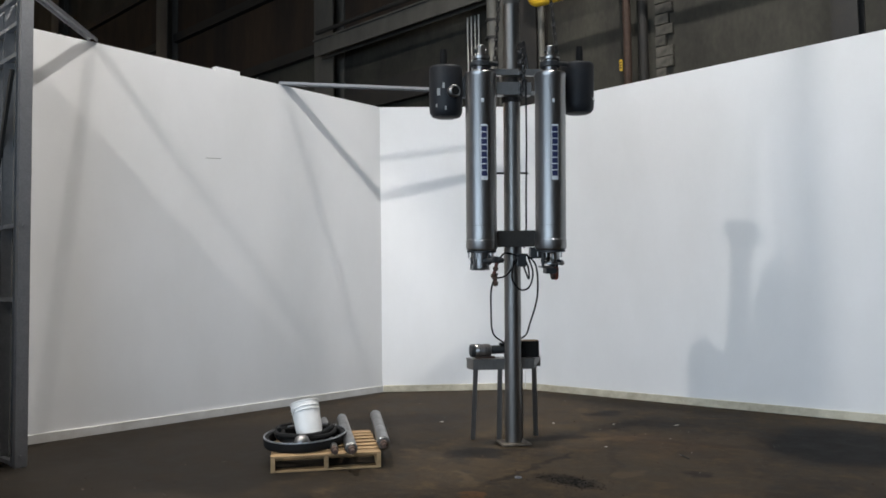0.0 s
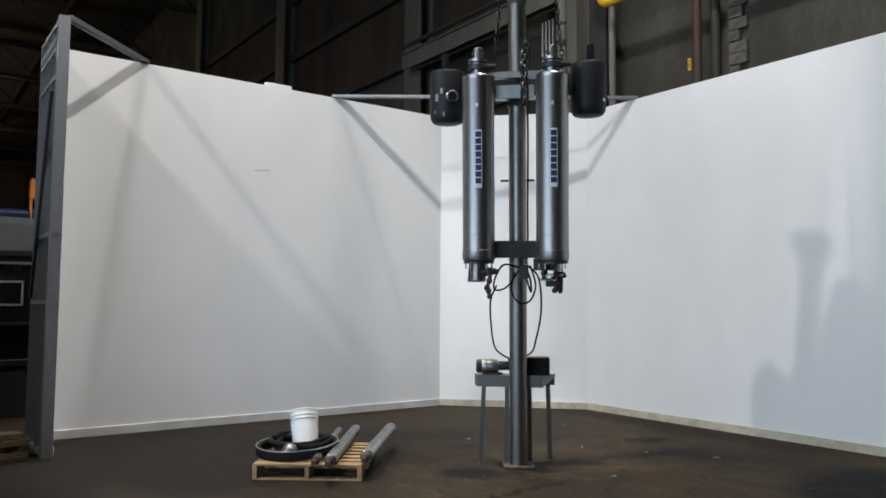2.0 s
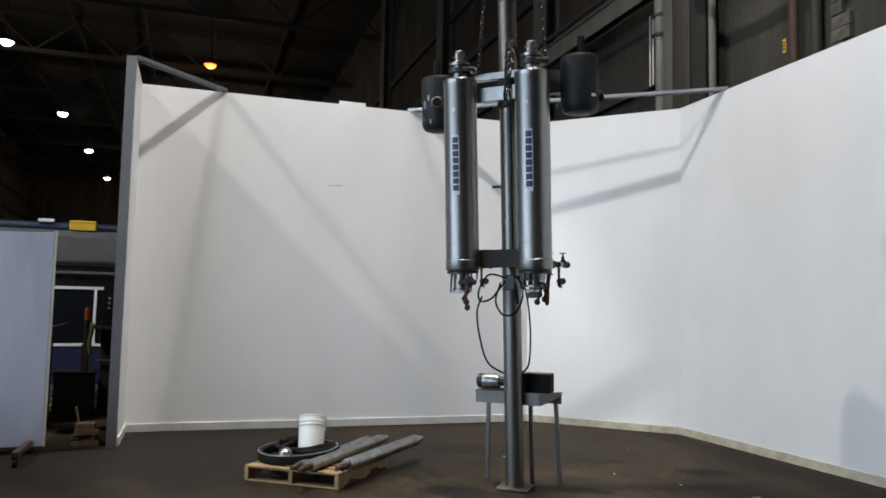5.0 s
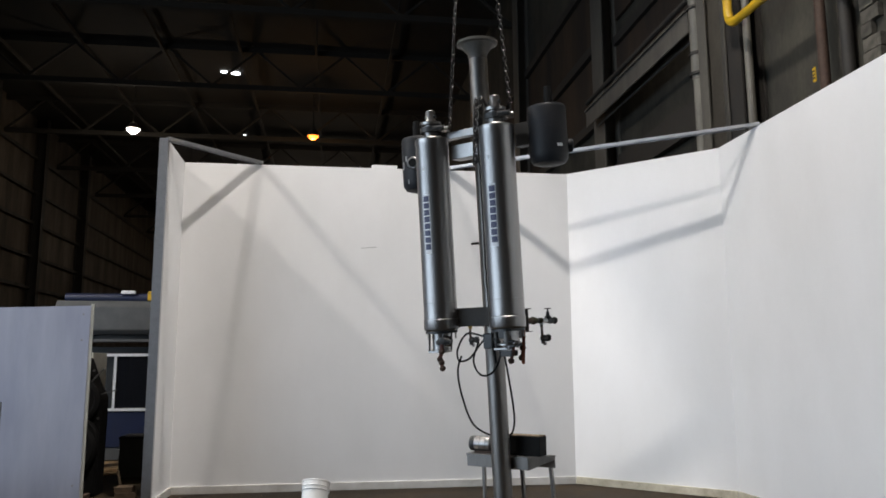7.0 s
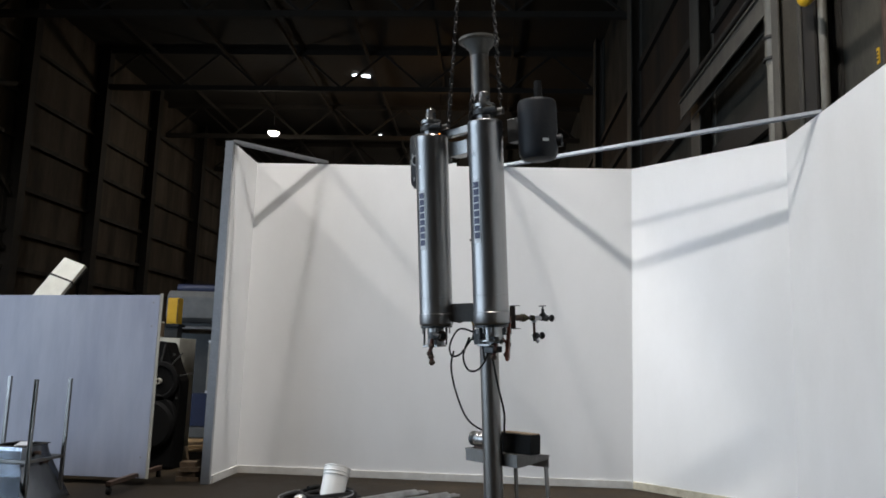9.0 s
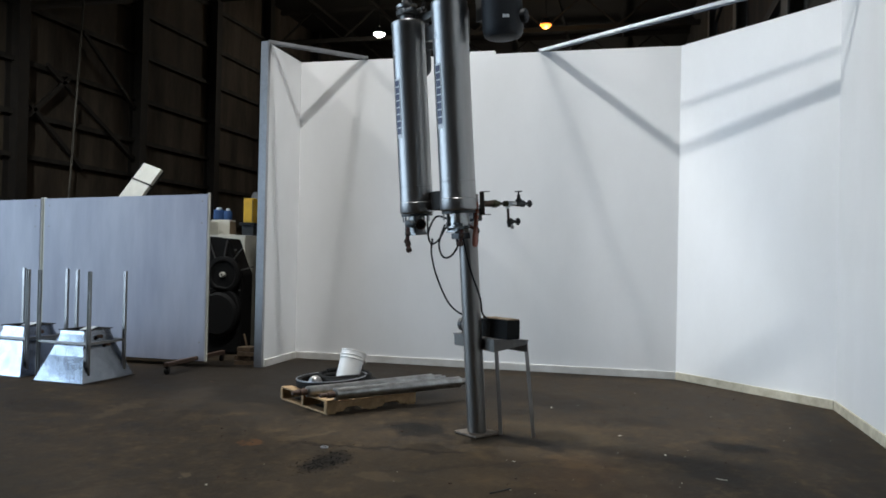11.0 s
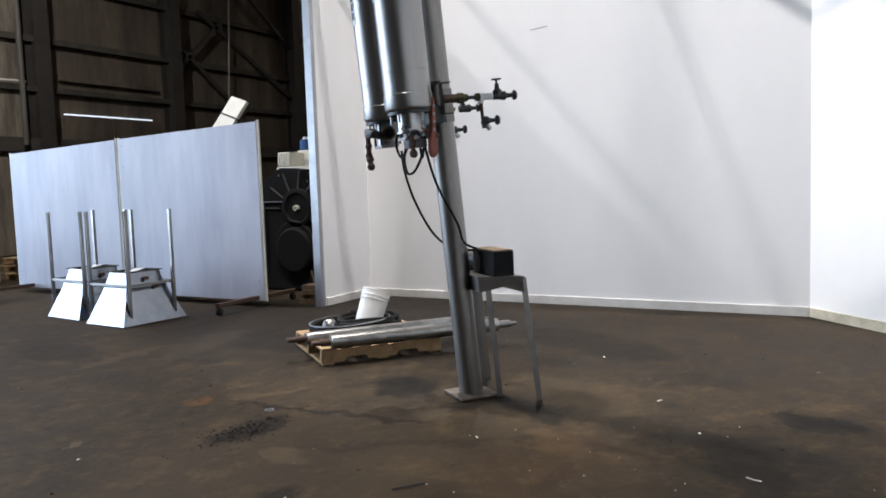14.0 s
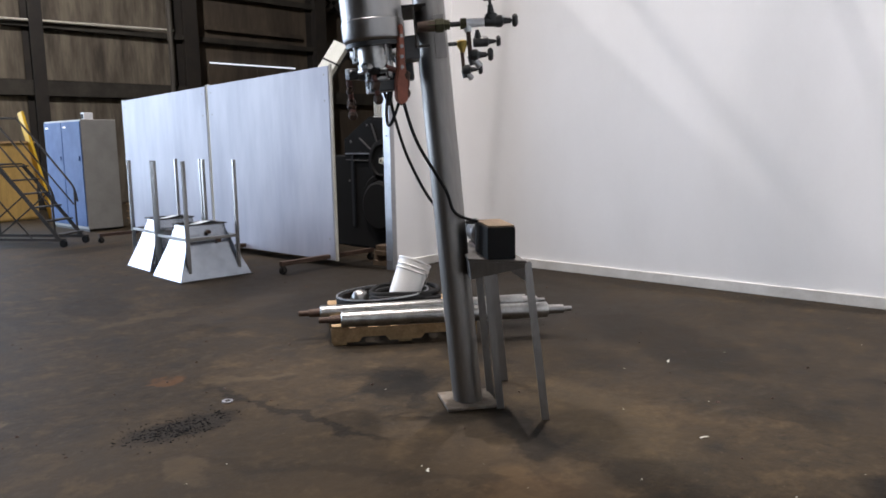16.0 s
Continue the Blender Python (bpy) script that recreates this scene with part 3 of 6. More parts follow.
# diagonal wind bracing
for a, b in (((-17.3, 6.2), (-19.9, 4.3)), ((-18.2, 7.4), (-22.6, 5.0)), ((-22.6, 6.9), (-19.8, 8.9)), ((-17.3, 8.9), (-22.6, 10.9)), ((-17.3, 5.5), (-19.2, 7.2))):
    bm = beam_between((a[0], S + 0.25, a[1]), (b[0], S + 0.25, b[1]), 0.1, 0.14)
    setting("brace", bm, DARK_STEEL, "sooty diagonal steel wind brace", "brace")

# north wall: columns, crane beam, pipes
N = 10.17
for cx, w, mat in ((-12.45, 0.62, COLUMN), (-7.16, 0.42, DARK_STEEL), (-19.5, 0.6, COLUMN), (-27.0, 0.6, COLUMN), (-2.35, 0.3, DARK_STEEL), (3.5, 0.6, COLUMN)):
    setting("wall_column", i_column(ROOF, 0.34, w, 0.03, None, pose(cx, N - 0.15, 0)), mat, "grey painted steel column against the hall wall", "column")
bm = i_column(ROOF, 0.3, 0.22, 0.02, None, pose(-7.38, 9.68, 0))
setting("wall_column", bm, COLUMN, "pale grey steel column with clamped pipe", "column")
bm = bmesh.new()
beam_between((-12.38, 9.66, 6.64), (-7.80, 9.66, 6.64), 0.22, 0.32, 0.02, bm)
beam_between((-12.38, 9.66, 6.815), (-7.80, 9.66, 6.815), 0.3, 0.03, None, bm)
setting("crane_beam", bm, COLUMN, "grey steel channel beam between the wall columns", "beam")
bm = rod((-12.3, 9.55, 6.97), (-7.75, 9.55, 6.97), 0.045, 10)
setting("wall_pipe", bm, DARK_STEEL, "black pipe above the channel beam", "pipe", True)
for y0, z0, h in ((10.09, 5.55, 0.5), (10.09, 8.2, 0.18), (10.09, 10.4, 0.18)):
    bm = box(4.2, 0.1, h, pose(-9.9, y0, z0))
    setting("wall_rail", bm, DARK_STEEL, "dark recessed wall band between the columns", "rail")
for xa, xb in ((-19.2, -12.8), (-26.7, -19.8), (-41.0, -27.3), (-74.0, -41.2)):
    for z in (6.9, 8.6, 10.3):
        setting("wall_rail", box(xb - xa, 0.14, 0.22, pose((xa + xb) / 2, 10.11, z)), DARK_STEEL, "sooty horizontal steel wall rail", "rail")
    for z in (7.75, 9.45):
        setting("wall_panel", box(xb - xa - 0.2, 0.05, 1.4, pose((xa + xb) / 2, 10.15, z)), SOOTY_PANEL, "rusty brown cladding panel on the hall wall", "panel")
for z in (7.6, 9.3):
    setting("wall_panel", box(4.3, 0.05, 1.2, pose(-9.9, 10.15, z)), SOOTY_PANEL, "brown cladding panel on the hall wall", "panel")
pipe = thing("wall_pipe", pose(-7.66, 9.60, 0), "thick pale grey vertical pipe with clamps on the column", "pipe", "", "structure")
part("pipe_run", lathe([(0.075, 4.0), (0.075, 5.70), (0.085, 5.71), (0.085, 5.80), (0.095, 5.82), (0.095, 13.5)], None, 20), PIPE, pipe, "", True)
for z in (5.76, 6.06, 6.76):
    part("clamp", lathe([(0.095, z), (0.12, z), (0.12, z + 0.04), (0.095, z + 0.04)], None, 20, None, True), DARK_STEEL, pipe, "dark pipe clamp", True)
setting("wall_pipe", rod((-6.90, 9.94, 4.0), (-6.94, 9.94, 13.5), 0.055, 14), PIPE, "pale vertical pipe on the hall wall", "pipe", True)
setting("yellow_pipe", tube([(-6.95, 9.70, 7.8), (-6.94, 9.70, 6.6), (-6.93, 9.70, 6.34), (-6.85, 9.70, 6.21), (-6.6, 9.70, 6.18), (-5.5, 9.70, 6.18), (-3.0, 9.70, 6.2)], 0.06, 14), YELLOW, "yellow painted gas pipe bending along the hall wall", "pipe", True)
setting("wall_pipe", rod((-5.33, 9.90, 4.0), (-5.33, 9.90, 13.5), 0.06, 12), RUST, "rust-brown vertical pipe on the hall wall", "pipe", True)
setting("wall_pipe", rod((-5.16, 10.08, 4.0), (-5.16, 10.08, 13.5), 0.07, 12), DARK_STEEL, "grey vertical conduit on the hall wall", "pipe", True)
for k in range(4):
    setting("wall_conduit", rod((-8.54 + 0.085 * k, 10.0, 5.3), (-8.54 + 0.085 * k, 10.0, 6.46), 0.014, 8), PALE, "thin pale conduit on the hall wall", "conduit", True)
pil = thing("wall_pilaster", pose(-4.85, 10.17, 0), "toothed edge of pale grimy blockwork on the hall wall", "pilaster", "", "structure")
block_meshes = []
for w in (0.27, 0.16, 0.21):
    me = bpy.data.meshes.new("block")
    bb = box(w, 0.07, 0.15, None, 0.008)
    bb.to_mesh(me)
    bb.free()
    me.materials.append(BLOCKWORK)
    block_meshes.append((me, w))
for k in range(22):
    me, w = block_meshes[(k * 5) % 3 if k % 4 else 0]
    ob = new("block", me)
    ob.parent = pil
    ob.matrix_local = pose(-0.14 + w / 2, -0.01 * (k % 2), 4.42 + 0.162 * k)
tag = thing("pipe_tag", pose(-5.40, 9.82, 4.90), "small yellow tag fixed on the brown wall pipe", "tag")
part("plate", box(0.05, 0.012, 0.17, None, 0.003), YELLOW, tag)
for z in (-0.04, 0.0, 0.04):
    part("mark", box(0.03, 0.006, 0.018, pose(0, -0.008, z)), DARK_STEEL, tag, "dark printed bar")

# ---- white booth ----
T = 0.1
WA = -8.63
RY = 2.365
WALL_H = 4.5


def booth_wall(name, p, q, h, label, thick=T):
    """White faced partition from p to q, its face on that line and its body behind it (left of p to q)."""
    p, q = Vector((*p, 0)), Vector((*q, 0))
    d = (q - p).normalized()
    back = Vector((-d.y, d.x, 0))
    m = Matrix(((d.x, back.x, 0, p.x), (d.y, back.y, 0, p.y), (0, 0, 1, 0), (0, 0, 0, 1)))
    L = (q - p).length
    ob = setting(name, box(L, thick, h, m @ pose(L / 2, thick / 2, h / 2)), WHITE, label, "wall")
    base = setting("baseboard", box(L - 0.03, 0.022, 0.1, m @ pose(L / 2, -0.012, 0.051), 0.004), TRIM if abs(d.y) > 0.9 or L < 2 else BATTEN, "dusty off-white baseboard at the foot of the booth wall", "baseboard")
    return ob, m, L


A0, A1, B1, C1 = (WA, RY), (WA, 7.905), (-7.03, 9.49), (1.6, 9.49)
wall_a, MA, LA = booth_wall("wall_a", A0, A1, WALL_H, "tall white painted booth wall")
wall_b, MB, LB = booth_wall("wall_b", A1, B1, WALL_H, "tall white painted booth wall set at an angle")
wall_c, MC, LC = booth_wall("wall_c", B1, C1, WALL_H, "tall white painted booth wall, long side")
wall_r, MR, LR = booth_wall("wall_return", (-7.60, RY), A0, WALL_H, "narrow white return wall of the booth", 0.016)

# steel framing at the open end and back of the return wall
frame_y = RY - 0.018 - 0.045
setting("end_stud", beam_between((-7.565, RY - 0.053, 0.0), (-7.565, RY - 0.053, 4.52), 0.108, 0.07, 0.004, None, (1, 0, 0)), GALV, "galvanised steel end stud of the return wall", "stud")
setting("backing_board", box(1.0, 0.0024, 4.46, pose(-8.13, RY - 0.0176, 2.24)), BOARD_BACK, "dull grey-brown back of the return wall sheet", "board")
for sx in (-7.64, -7.98, -8.32, -8.66):
    setting("stud", beam_between((sx, frame_y, 0.0), (sx, frame_y, 4.5), 0.04, 0.088, 0.003, None, (0, 1, 0)), GALV, "galvanised steel wall stud", "stud")
for z in (0.03, 1.55, 2.25, 3.9, 4.2, 4.47):
    setting("stud_rail", box(1.0, 0.05, 0.04, pose(-8.15, frame_y - 0.015, z)), GALV, "galvanised horizontal stud rail", "rail")
setting("stud_brace", beam_between((-7.70, frame_y - 0.062, 3.75), (-8.55, frame_y - 0.062, 1.6), 0.03, 0.06), DARK_STEEL, "dark diagonal strut on the stud frame", "brace")
bm = bmesh.new()
for z in (1.55, 2.25, 0.1):
    box(0.01, 0.024, 0.024, pose(-7.525, RY - 0.06, z), 0, bm)
setting("stud_clips", bm, GALV, "small pale square clips on the end stud", "clip")
# top corner ties of the booth
setting("corner_tie", beam_between((-7.56, RY - 0.02, 4.515), (-8.65, 3.41, 4.525), 0.09, 0.045, 0.004), GALV, "galvanised channel tying the booth corner", "tie")
setting("corner_tie", beam_between((-8.67, 6.0, 4.524), (-6.08, 9.53, 4.524), 0.08, 0.04, 0.004), GALV, "long galvanised channel tying two booth walls", "tie")
for y, w in ((5.12, 0.28), (5.3, 0.1)):
    setting("wall_cap", box(0.09, w, 0.05, pose(WA - 0.05, y, WALL_H + 0.026), 0.004), WHITE, "white offcut lying on the booth wall's top", "offcut")
# thin seam scratches on the wall
setting("wall_mark", box(0.003, 0.22, 0.008, pose(WA + 0.001, 4.95, 3.33, 5)), GREY, "faint grey scratch on the white wall", "scratch")

# ---- machine on its leaning post ----
MACHINE = Matrix.Translation((-4.631, 5.988, 0.0)) @ pose(0, 0, 0, 0, 0, 46.3) @ pose(0, 0, 0, 4.68, 0, 0) @ Matrix.Scale(1.0155, 4)
machine = thing("heat_exchanger", MACHINE, "twin stainless scraped-surface heat exchanger hung on a leaning steel post", "machine")


def world_to_machine(p):
    return MACHINE.inverted() @ Vector(p)


post = part("post", lathe([(0.083, 0.012), (0.083, 4.38)], None, 32), POST_STEEL, machine, "round steel post", True)
part("base_plate", box(0.29, 0.29, 0.016, pose(0, 0, 0.016, -4.7, 0, 0) @ pose(0, 0, 0, 0, 0, 8), 0.003), WORN, machine, "worn dusty base plate")
part("post_cap", lathe([(0.0, 4.38), (0.083, 4.38), (0.09, 4.43), (0.15, 4.505), (0.185, 4.515), (0.185, 4.535), (0.0, 4.535)], None, 28), COLUMN, machine, "flared dark cap plate", True)
CYL = 0.335
CY0, CZ0, CZ1 = -0.300, 1.965, 3.655


def exchanger_cylinder(sx):
    x = sx * CYL - 0.01
    bar = part("cylinder", lathe([(0.0, CZ0), (0.135, CZ0), (0.146, CZ0 + 0.008), (0.1505, CZ0 + 0.02), (0.1505, CZ0 + 0.10), (0.1465, CZ0 + 0.104), (0.1465, CZ1 - 0.05), (0.149, CZ1 - 0.045), (0.149, CZ1 - 0.008), (0.143, CZ1), (0.0, CZ1)], None, 56), STEEL, machine, "polished stainless cylinder", True, pose(x, CY0, 0))
    # head above
    part("head", lathe([(0.0, CZ1 - 0.002), (0.1, CZ1 - 0.002), (0.1, CZ1 + 0.012), (0.068, CZ1 + 0.016), (0.066, CZ1 + 0.12), (0.09, CZ1 + 0.125), (0.092, CZ1 + 0.15), (0.05, CZ1 + 0.155), (0.044, CZ1 + 0.17), (0.044, CZ1 + 0.25), (0.036, CZ1 + 0.26), (0.0, CZ1 + 0.26)], None, 28), STEEL_DULL, bar, "turned steel head", True)
    part("bore", rod((-0.055, 0, CZ1 + 0.205), (0.055, 0, CZ1 + 0.205), 0.018, 12), BLACK_IRON, bar, "dark eye bore", True)
    clamp = bmesh.new()
    lathe([(0.068, CZ1 + 0.055), (0.098, CZ1 + 0.057), (0.098, CZ1 + 0.1), (0.068, CZ1 + 0.102)], None, 24, clamp, True)
    rod((0.06, -0.07, CZ1 + 0.08), (0.16, -0.03, CZ1 + 0.08), 0.022, 10, clamp)
    part("clamp", clamp, BLACK_IRON, bar, "dark clamp ring with bolt", True)
    part("side_port", rod((sx * 0.0, 0.06, CZ1 + 0.09), (0.11, 0.12, CZ1 + 0.1), 0.03, 12, None, None, 0.005), STEEL_DULL, bar, "", True)
    ring = lathe([(0.118, CZ0 - 0.001), (0.14, CZ0 - 0.001), (0.14, CZ0 - 0.02), (0.118, CZ0 - 0.02)], None, 36, None, True)
    part("flange", ring, BLACK_IRON, bar, "dark bottom flange", True)
    for k in range(5):
        a = 2 * math.pi * k / 5 + 0.4
        part("stud_bolt", rod((0.124 * math.cos(a), 0.124 * math.sin(a), CZ0 - 0.02), (0.124 * math.cos(a), 0.124 * math.sin(a), CZ0 - 0.07), 0.008, 8), STEEL_DULL, bar)
    # white strip with a column of dark printed blocks, facing front
    strip = lathe_strip(0.1485, radians(-90 + 5), radians(25), CZ0 + 0.665, CZ0 + 1.185)
    s = part("label_strip", strip, LABEL, bar, "white label strip with dark printed blocks", True)
    for k in range(8):
        z = CZ0 + 1.168 - k * 0.0595
        part("printed_block", lathe_strip(0.1492, radians(-90 + 5), radians(21), z - 0.050, z, 0.0008), NAVY, s, "navy printed block", True)
    part("scuff", lathe_strip(0.1478, radians(-90), radians(10), CZ1 - 0.30, CZ1 - 0.265, 0.0006), LABEL, bar, "small pale sticker remnant", True)
    part("seam", lathe([(0.1468, CZ0 + 0.235), (0.1476, CZ0 + 0.238), (0.1476, CZ0 + 0.244), (0.1468, CZ0 + 0.247)], None, 56), STEEL_DULL, bar, "", True)
    return bar


def lathe_strip(r, mid, width, z0, z1, t=0.0012, n=6):
    """Curved thin plate that hugs an upright cylinder of radius r."""
    out = bmesh.new()
    grid = []
    for rr in (r, r + t):
        for z in (z0, z1):
            grid.append([out.verts.new((rr * math.cos(mid - width / 2 + width * k / n), rr * math.sin(mid - width / 2 + width * k / n), z)) for k in range(n + 1)])
    il, ih, ol, oh = grid
    for k in range(n):
        out.faces.new((ol[k], ol[k + 1], oh[k + 1], oh[k]))
        out.faces.new((il[k + 1], il[k], ih[k], ih[k + 1]))
        out.faces.new((oh[k], oh[k + 1], ih[k + 1], ih[k]))
        out.faces.new((ol[k + 1], ol[k], il[k], il[k + 1]))
    out.faces.new((ol[0], oh[0], ih[0], il[0]))
    out.faces.new((oh[n], ol[n], il[n], ih[n]))
    return out


exchanger_cylinder(-1)
exchanger_cylinder(1)

# brackets that carry the cylinders
bm = bmesh.new()
box(0.42, 0.012, 0.155, pose(0, -0.24, 2.07), 0.002, bm)
box(0.42, 0.2, 0.012, pose(0, -0.145, 2.145), 0.002, bm)
part("lower_bracket", bm, DARK_STEEL, machine, "dull steel lower bracket")
bm = box(0.66, 0.07, 0.062, pose(0.0, -0.17, 3.685), 0.004)
part("upper_bar", bm, STEEL_DULL, machine, "square steel cross bar")
bm = box(0.36, 0.13, 0.125, pose(-0.02, -0.15, 3.525), 0.004)
part("upper_bracket", bm, STEEL_DULL, machine, "dull steel bracket box")
part("post_collar", lathe([(0.084, 3.42), (0.1, 3.422), (0.1, 3.72), (0.084, 3.722)], None, 28, None, True), DARK_STEEL, machine, "dark collar round the post", True)
for sx in (-1, 1):
    part("pin", rod((sx * 0.083, -0.02, 2.72), (sx * 0.16, -0.03, 2.72), 0.01, 8), DARK_STEEL, machine, "thin dark pin on the post", True)


def drive_motor(sx, y, z0, socket):
    x = sx * 0.66
    prof = [(0.0, 0.0), (0.1, 0.0), (0.135, 0.012), (0.158, 0.045), (0.163, 0.09), (0.163, 0.47), (0.157, 0.492), (0.15, 0.5), (0.0, 0.505)]
    mt = part("motor", lathe(prof, None, 40), MOTOR, machine, "dark blue-grey drive motor", True, pose(x, y, z0))
    part("shaft_guard", lathe([(0.0, 0.5), (0.036, 0.5), (0.036, 0.6), (0.03, 0.67), (0.0, 0.67)], None, 20), BLACK, mt, "black shaft guard", True, pose(0.02 * sx, 0, 0))
    part("mount", box(0.2, 0.1, 0.2, pose(-sx * 0.19, 0, 0.3), 0.006), BLACK_IRON, mt, "black mounting bracket")
    if socket:
        a = radians(-70)
        d = Vector((math.cos(a), math.sin(a), 0))
        c = Vector((0, 0, 0.235))
        part("socket", rod(c + d * 0.14, c + d * 0.225, 0.058, 20, None, None, 0.01), STEEL_DULL, mt, "pale cable socket", True)
        part("socket_hole", rod(c + d * 0.2, c + d * 0.228, 0.04, 16), BLACK, mt, "black socket opening", True)
    else:
        a = radians(35)
        d = Vector((math.cos(a), math.sin(a), 0))
        c = Vector((0, 0, 0.16))
        part("socket", rod(c + d * 0.12, c + d * 0.205, 0.055, 20, None, None, 0.01), MOTOR, mt, "dark cable socket", True)
        part("rating_plate", lathe_strip(0.163, radians(-28), radians(18), 0.13, 0.155, 0.0015), LABEL, mt, "small pale rating plate", True)
    for k, (a, w, z, h) in enumerate(((-120, 12, 0.2, 0.07), (-102, 8, 0.27, 0.05), (-128, 5, 0.09, 0.03), (-95, 5, 0.06, 0.04)) if socket else ()):
        part("paint_chip", lathe_strip(0.1632, radians(a), radians(w), z, z + h, 0.0006), GREY, mt, "pale patch of chipped paint", True)
    return mt


drive_motor(-1, -0.07, 3.255, True)
drive_motor(1, -0.02, 3.305, False)

# outlets and valves under the cylinders
def chunky_lever(points, parent, r=0.017):
    """Corroded lever with knuckles along it and a knobbed end."""
    arm = part("lever", tube(points, r, 10), LEVER, parent, "corroded red-brown valve lever", True)
    for k, c in enumerate(points[1:]):
        kn = lathe([(0.0, -0.02), (0.016, -0.019), (0.026, -0.008), (0.026, 0.009), (0.015, 0.02), (0.0, 0.021)], Matrix.Translation(c) @ pose(0, 0, 0, 70 + 25 * k, 20 * k, 40 * k), 12)
        part("knuckle", kn, RUST, arm, "rusty knuckle", True)
    return arm


# cup with a base plate, a side port and a drain valve under the first cylinder
cx = -CYL - 0.01
cup = part("outlet_cup", lathe([(0.0, CZ0 - 0.002), (0.085, CZ0 - 0.002), (0.085, CZ0 - 0.018), (0.074, CZ0 - 0.022), (0.074, CZ0 - 0.15), (0.079, CZ0 - 0.154), (0.079, CZ0 - 0.17), (0.0, CZ0 - 0.172)], pose(cx - 0.012, CY0, 0), 32), STEEL_DULL, machine, "grimy steel outlet cup", True)
part("base_flange", box(0.165, 0.13, 0.02, pose(cx - 0.02, CY0 - 0.01, CZ0 - 0.178, 0, 0, 6), 0.003), STEEL_DULL, cup, "steel flange plate")
part("port_rim", rod((cx + 0.05, CY0 - 0.005, CZ0 - 0.092), (cx + 0.088, CY0 - 0.008, CZ0 - 0.092), 0.047, 20, None, None, 0.006), RUST, cup, "rusty port rim", True)
part("port_hole", rod((cx + 0.08, CY0 - 0.008, CZ0 - 0.092), (cx + 0.0895, CY0 - 0.009, CZ0 - 0.092), 0.032, 18), BLACK, cup, "dark open port", True)
for a in (50, 140, 230, 320):
    px, py = cx - 0.012 + 0.098 * math.cos(radians(a)), CY0 + 0.098 * math.sin(radians(a))
    part("tie_rod", rod((px, py, CZ0 - 0.018), (px - 0.01, py, CZ0 - 0.17), 0.0085, 8), BLACK_IRON, cup, "dark tie rod", True)
wl = Vector((-0.242, -0.467, 1.644))
vb = bmesh.new()
rod((cx, CY0 - 0.05, CZ0 - 0.1), (wl.x + 0.015, wl.y + 0.035, CZ0 - 0.088), 0.028, 14, vb)
box(0.075, 0.06, 0.062, pose(wl.x + 0.02, wl.y + 0.02, CZ0 - 0.085, 0, 8, 20), 0.014, vb)
rod((wl.x + 0.03, wl.y + 0.01, CZ0 - 0.08), (wl.x + 0.085, wl.y + 0.03, CZ0 - 0.095), 0.024, 12, vb, None, 0.005)
drain = part("drain_valve", vb, BLACK_IRON, machine, "dark cast drain valve", True)
chunky_lever([(wl.x + 0.015, wl.y, CZ0 - 0.11), (wl.x + 0.006, wl.y, CZ0 - 0.17), (wl.x - 0.016, wl.y, CZ0 - 0.235), (wl.x, wl.y, CZ0 - 0.262), (wl.x + 0.008, wl.y, CZ0 - 0.31)], drain)
# open yoke with clamp jaws under the second cylinder
cx = CYL - 0.01
yoke = part("outlet_yoke", box(0.125, 0.10, 0.018, pose(cx - 0.05, CY0 - 0.01, CZ0 - 0.165, 0, 0, 5), 0.003), STEEL_DULL, machine, "steel yoke plate under the cylinder")
for dx, dy in ((-0.085, -0.05), (-0.065, 0.06), (0.03, -0.045), (0.05, 0.055)):
    part("prong", lathe([(0.0, 0), (0.022, 0.0), (0.022, -0.018), (0.014, -0.024), (0.014, -0.085), (0.021, -0.09), (0.021, -0.115), (0.013, -0.12), (0.013, -0.16), (0.0, -0.161)], pose(cx + dx, CY0 + dy, CZ0 - 0.003), 14), BLACK_IRON if dx < 0 else ROLL, yoke, "threaded prong with nuts", True)
part("bore_pipe", lathe([(0.0, CZ0 - 0.004), (0.05, CZ0 - 0.004), (0.05, CZ0 - 0.03), (0.026, CZ0 - 0.04), (0.026, CZ0 - 0.12), (0.0, CZ0 - 0.121)], pose(cx + 0.035, CY0 + 0.03, 0), 22), ROLL, yoke, "bright outlet stub", True)
part("clamp_strap", lathe_strip(0.078, radians(-8), radians(150), CZ0 - 0.125, CZ0 - 0.02, 0.008, 14), ROLL, yoke, "bright curved clamp strap", True, pose(cx, CY0, 0))
part("strap_bead", lathe([(0.076, CZ0 - 0.118), (0.096, CZ0 - 0.122), (0.098, CZ0 - 0.134), (0.076, CZ0 - 0.138)], pose(cx, CY0, 0, 0, 0, 0), 30, None, True), ROLL, yoke, "bright clamp bead", True)
part("valve_body", box(0.10, 0.12, 0.05, pose(cx - 0.01, CY0 + 0.015, CZ0 - 0.205, 0, 0, 4), 0.006), BLACK_IRON, yoke, "grimy dark valve body")
jaw = bmesh.new()
prism([(-0.065, 0.0), (-0.03, 0.022), (0.03, 0.026), (0.085, 0.006), (0.06, -0.012), (0.02, -0.006), (-0.02, -0.028), (-0.045, -0.02)], 0.06, pose(cx + 0.04, CY0 + 0.005, CZ0 - 0.14, 90, 0, 8), jaw, 0.004)
rod((cx + 0.01, CY0 - 0.07, CZ0 - 0.1), (cx + 0.09, CY0 - 0.055, CZ0 - 0.11), 0.014, 10, jaw)
part("clamp_jaw", jaw, BLACK_IRON, yoke, "dark cast clamp jaw")
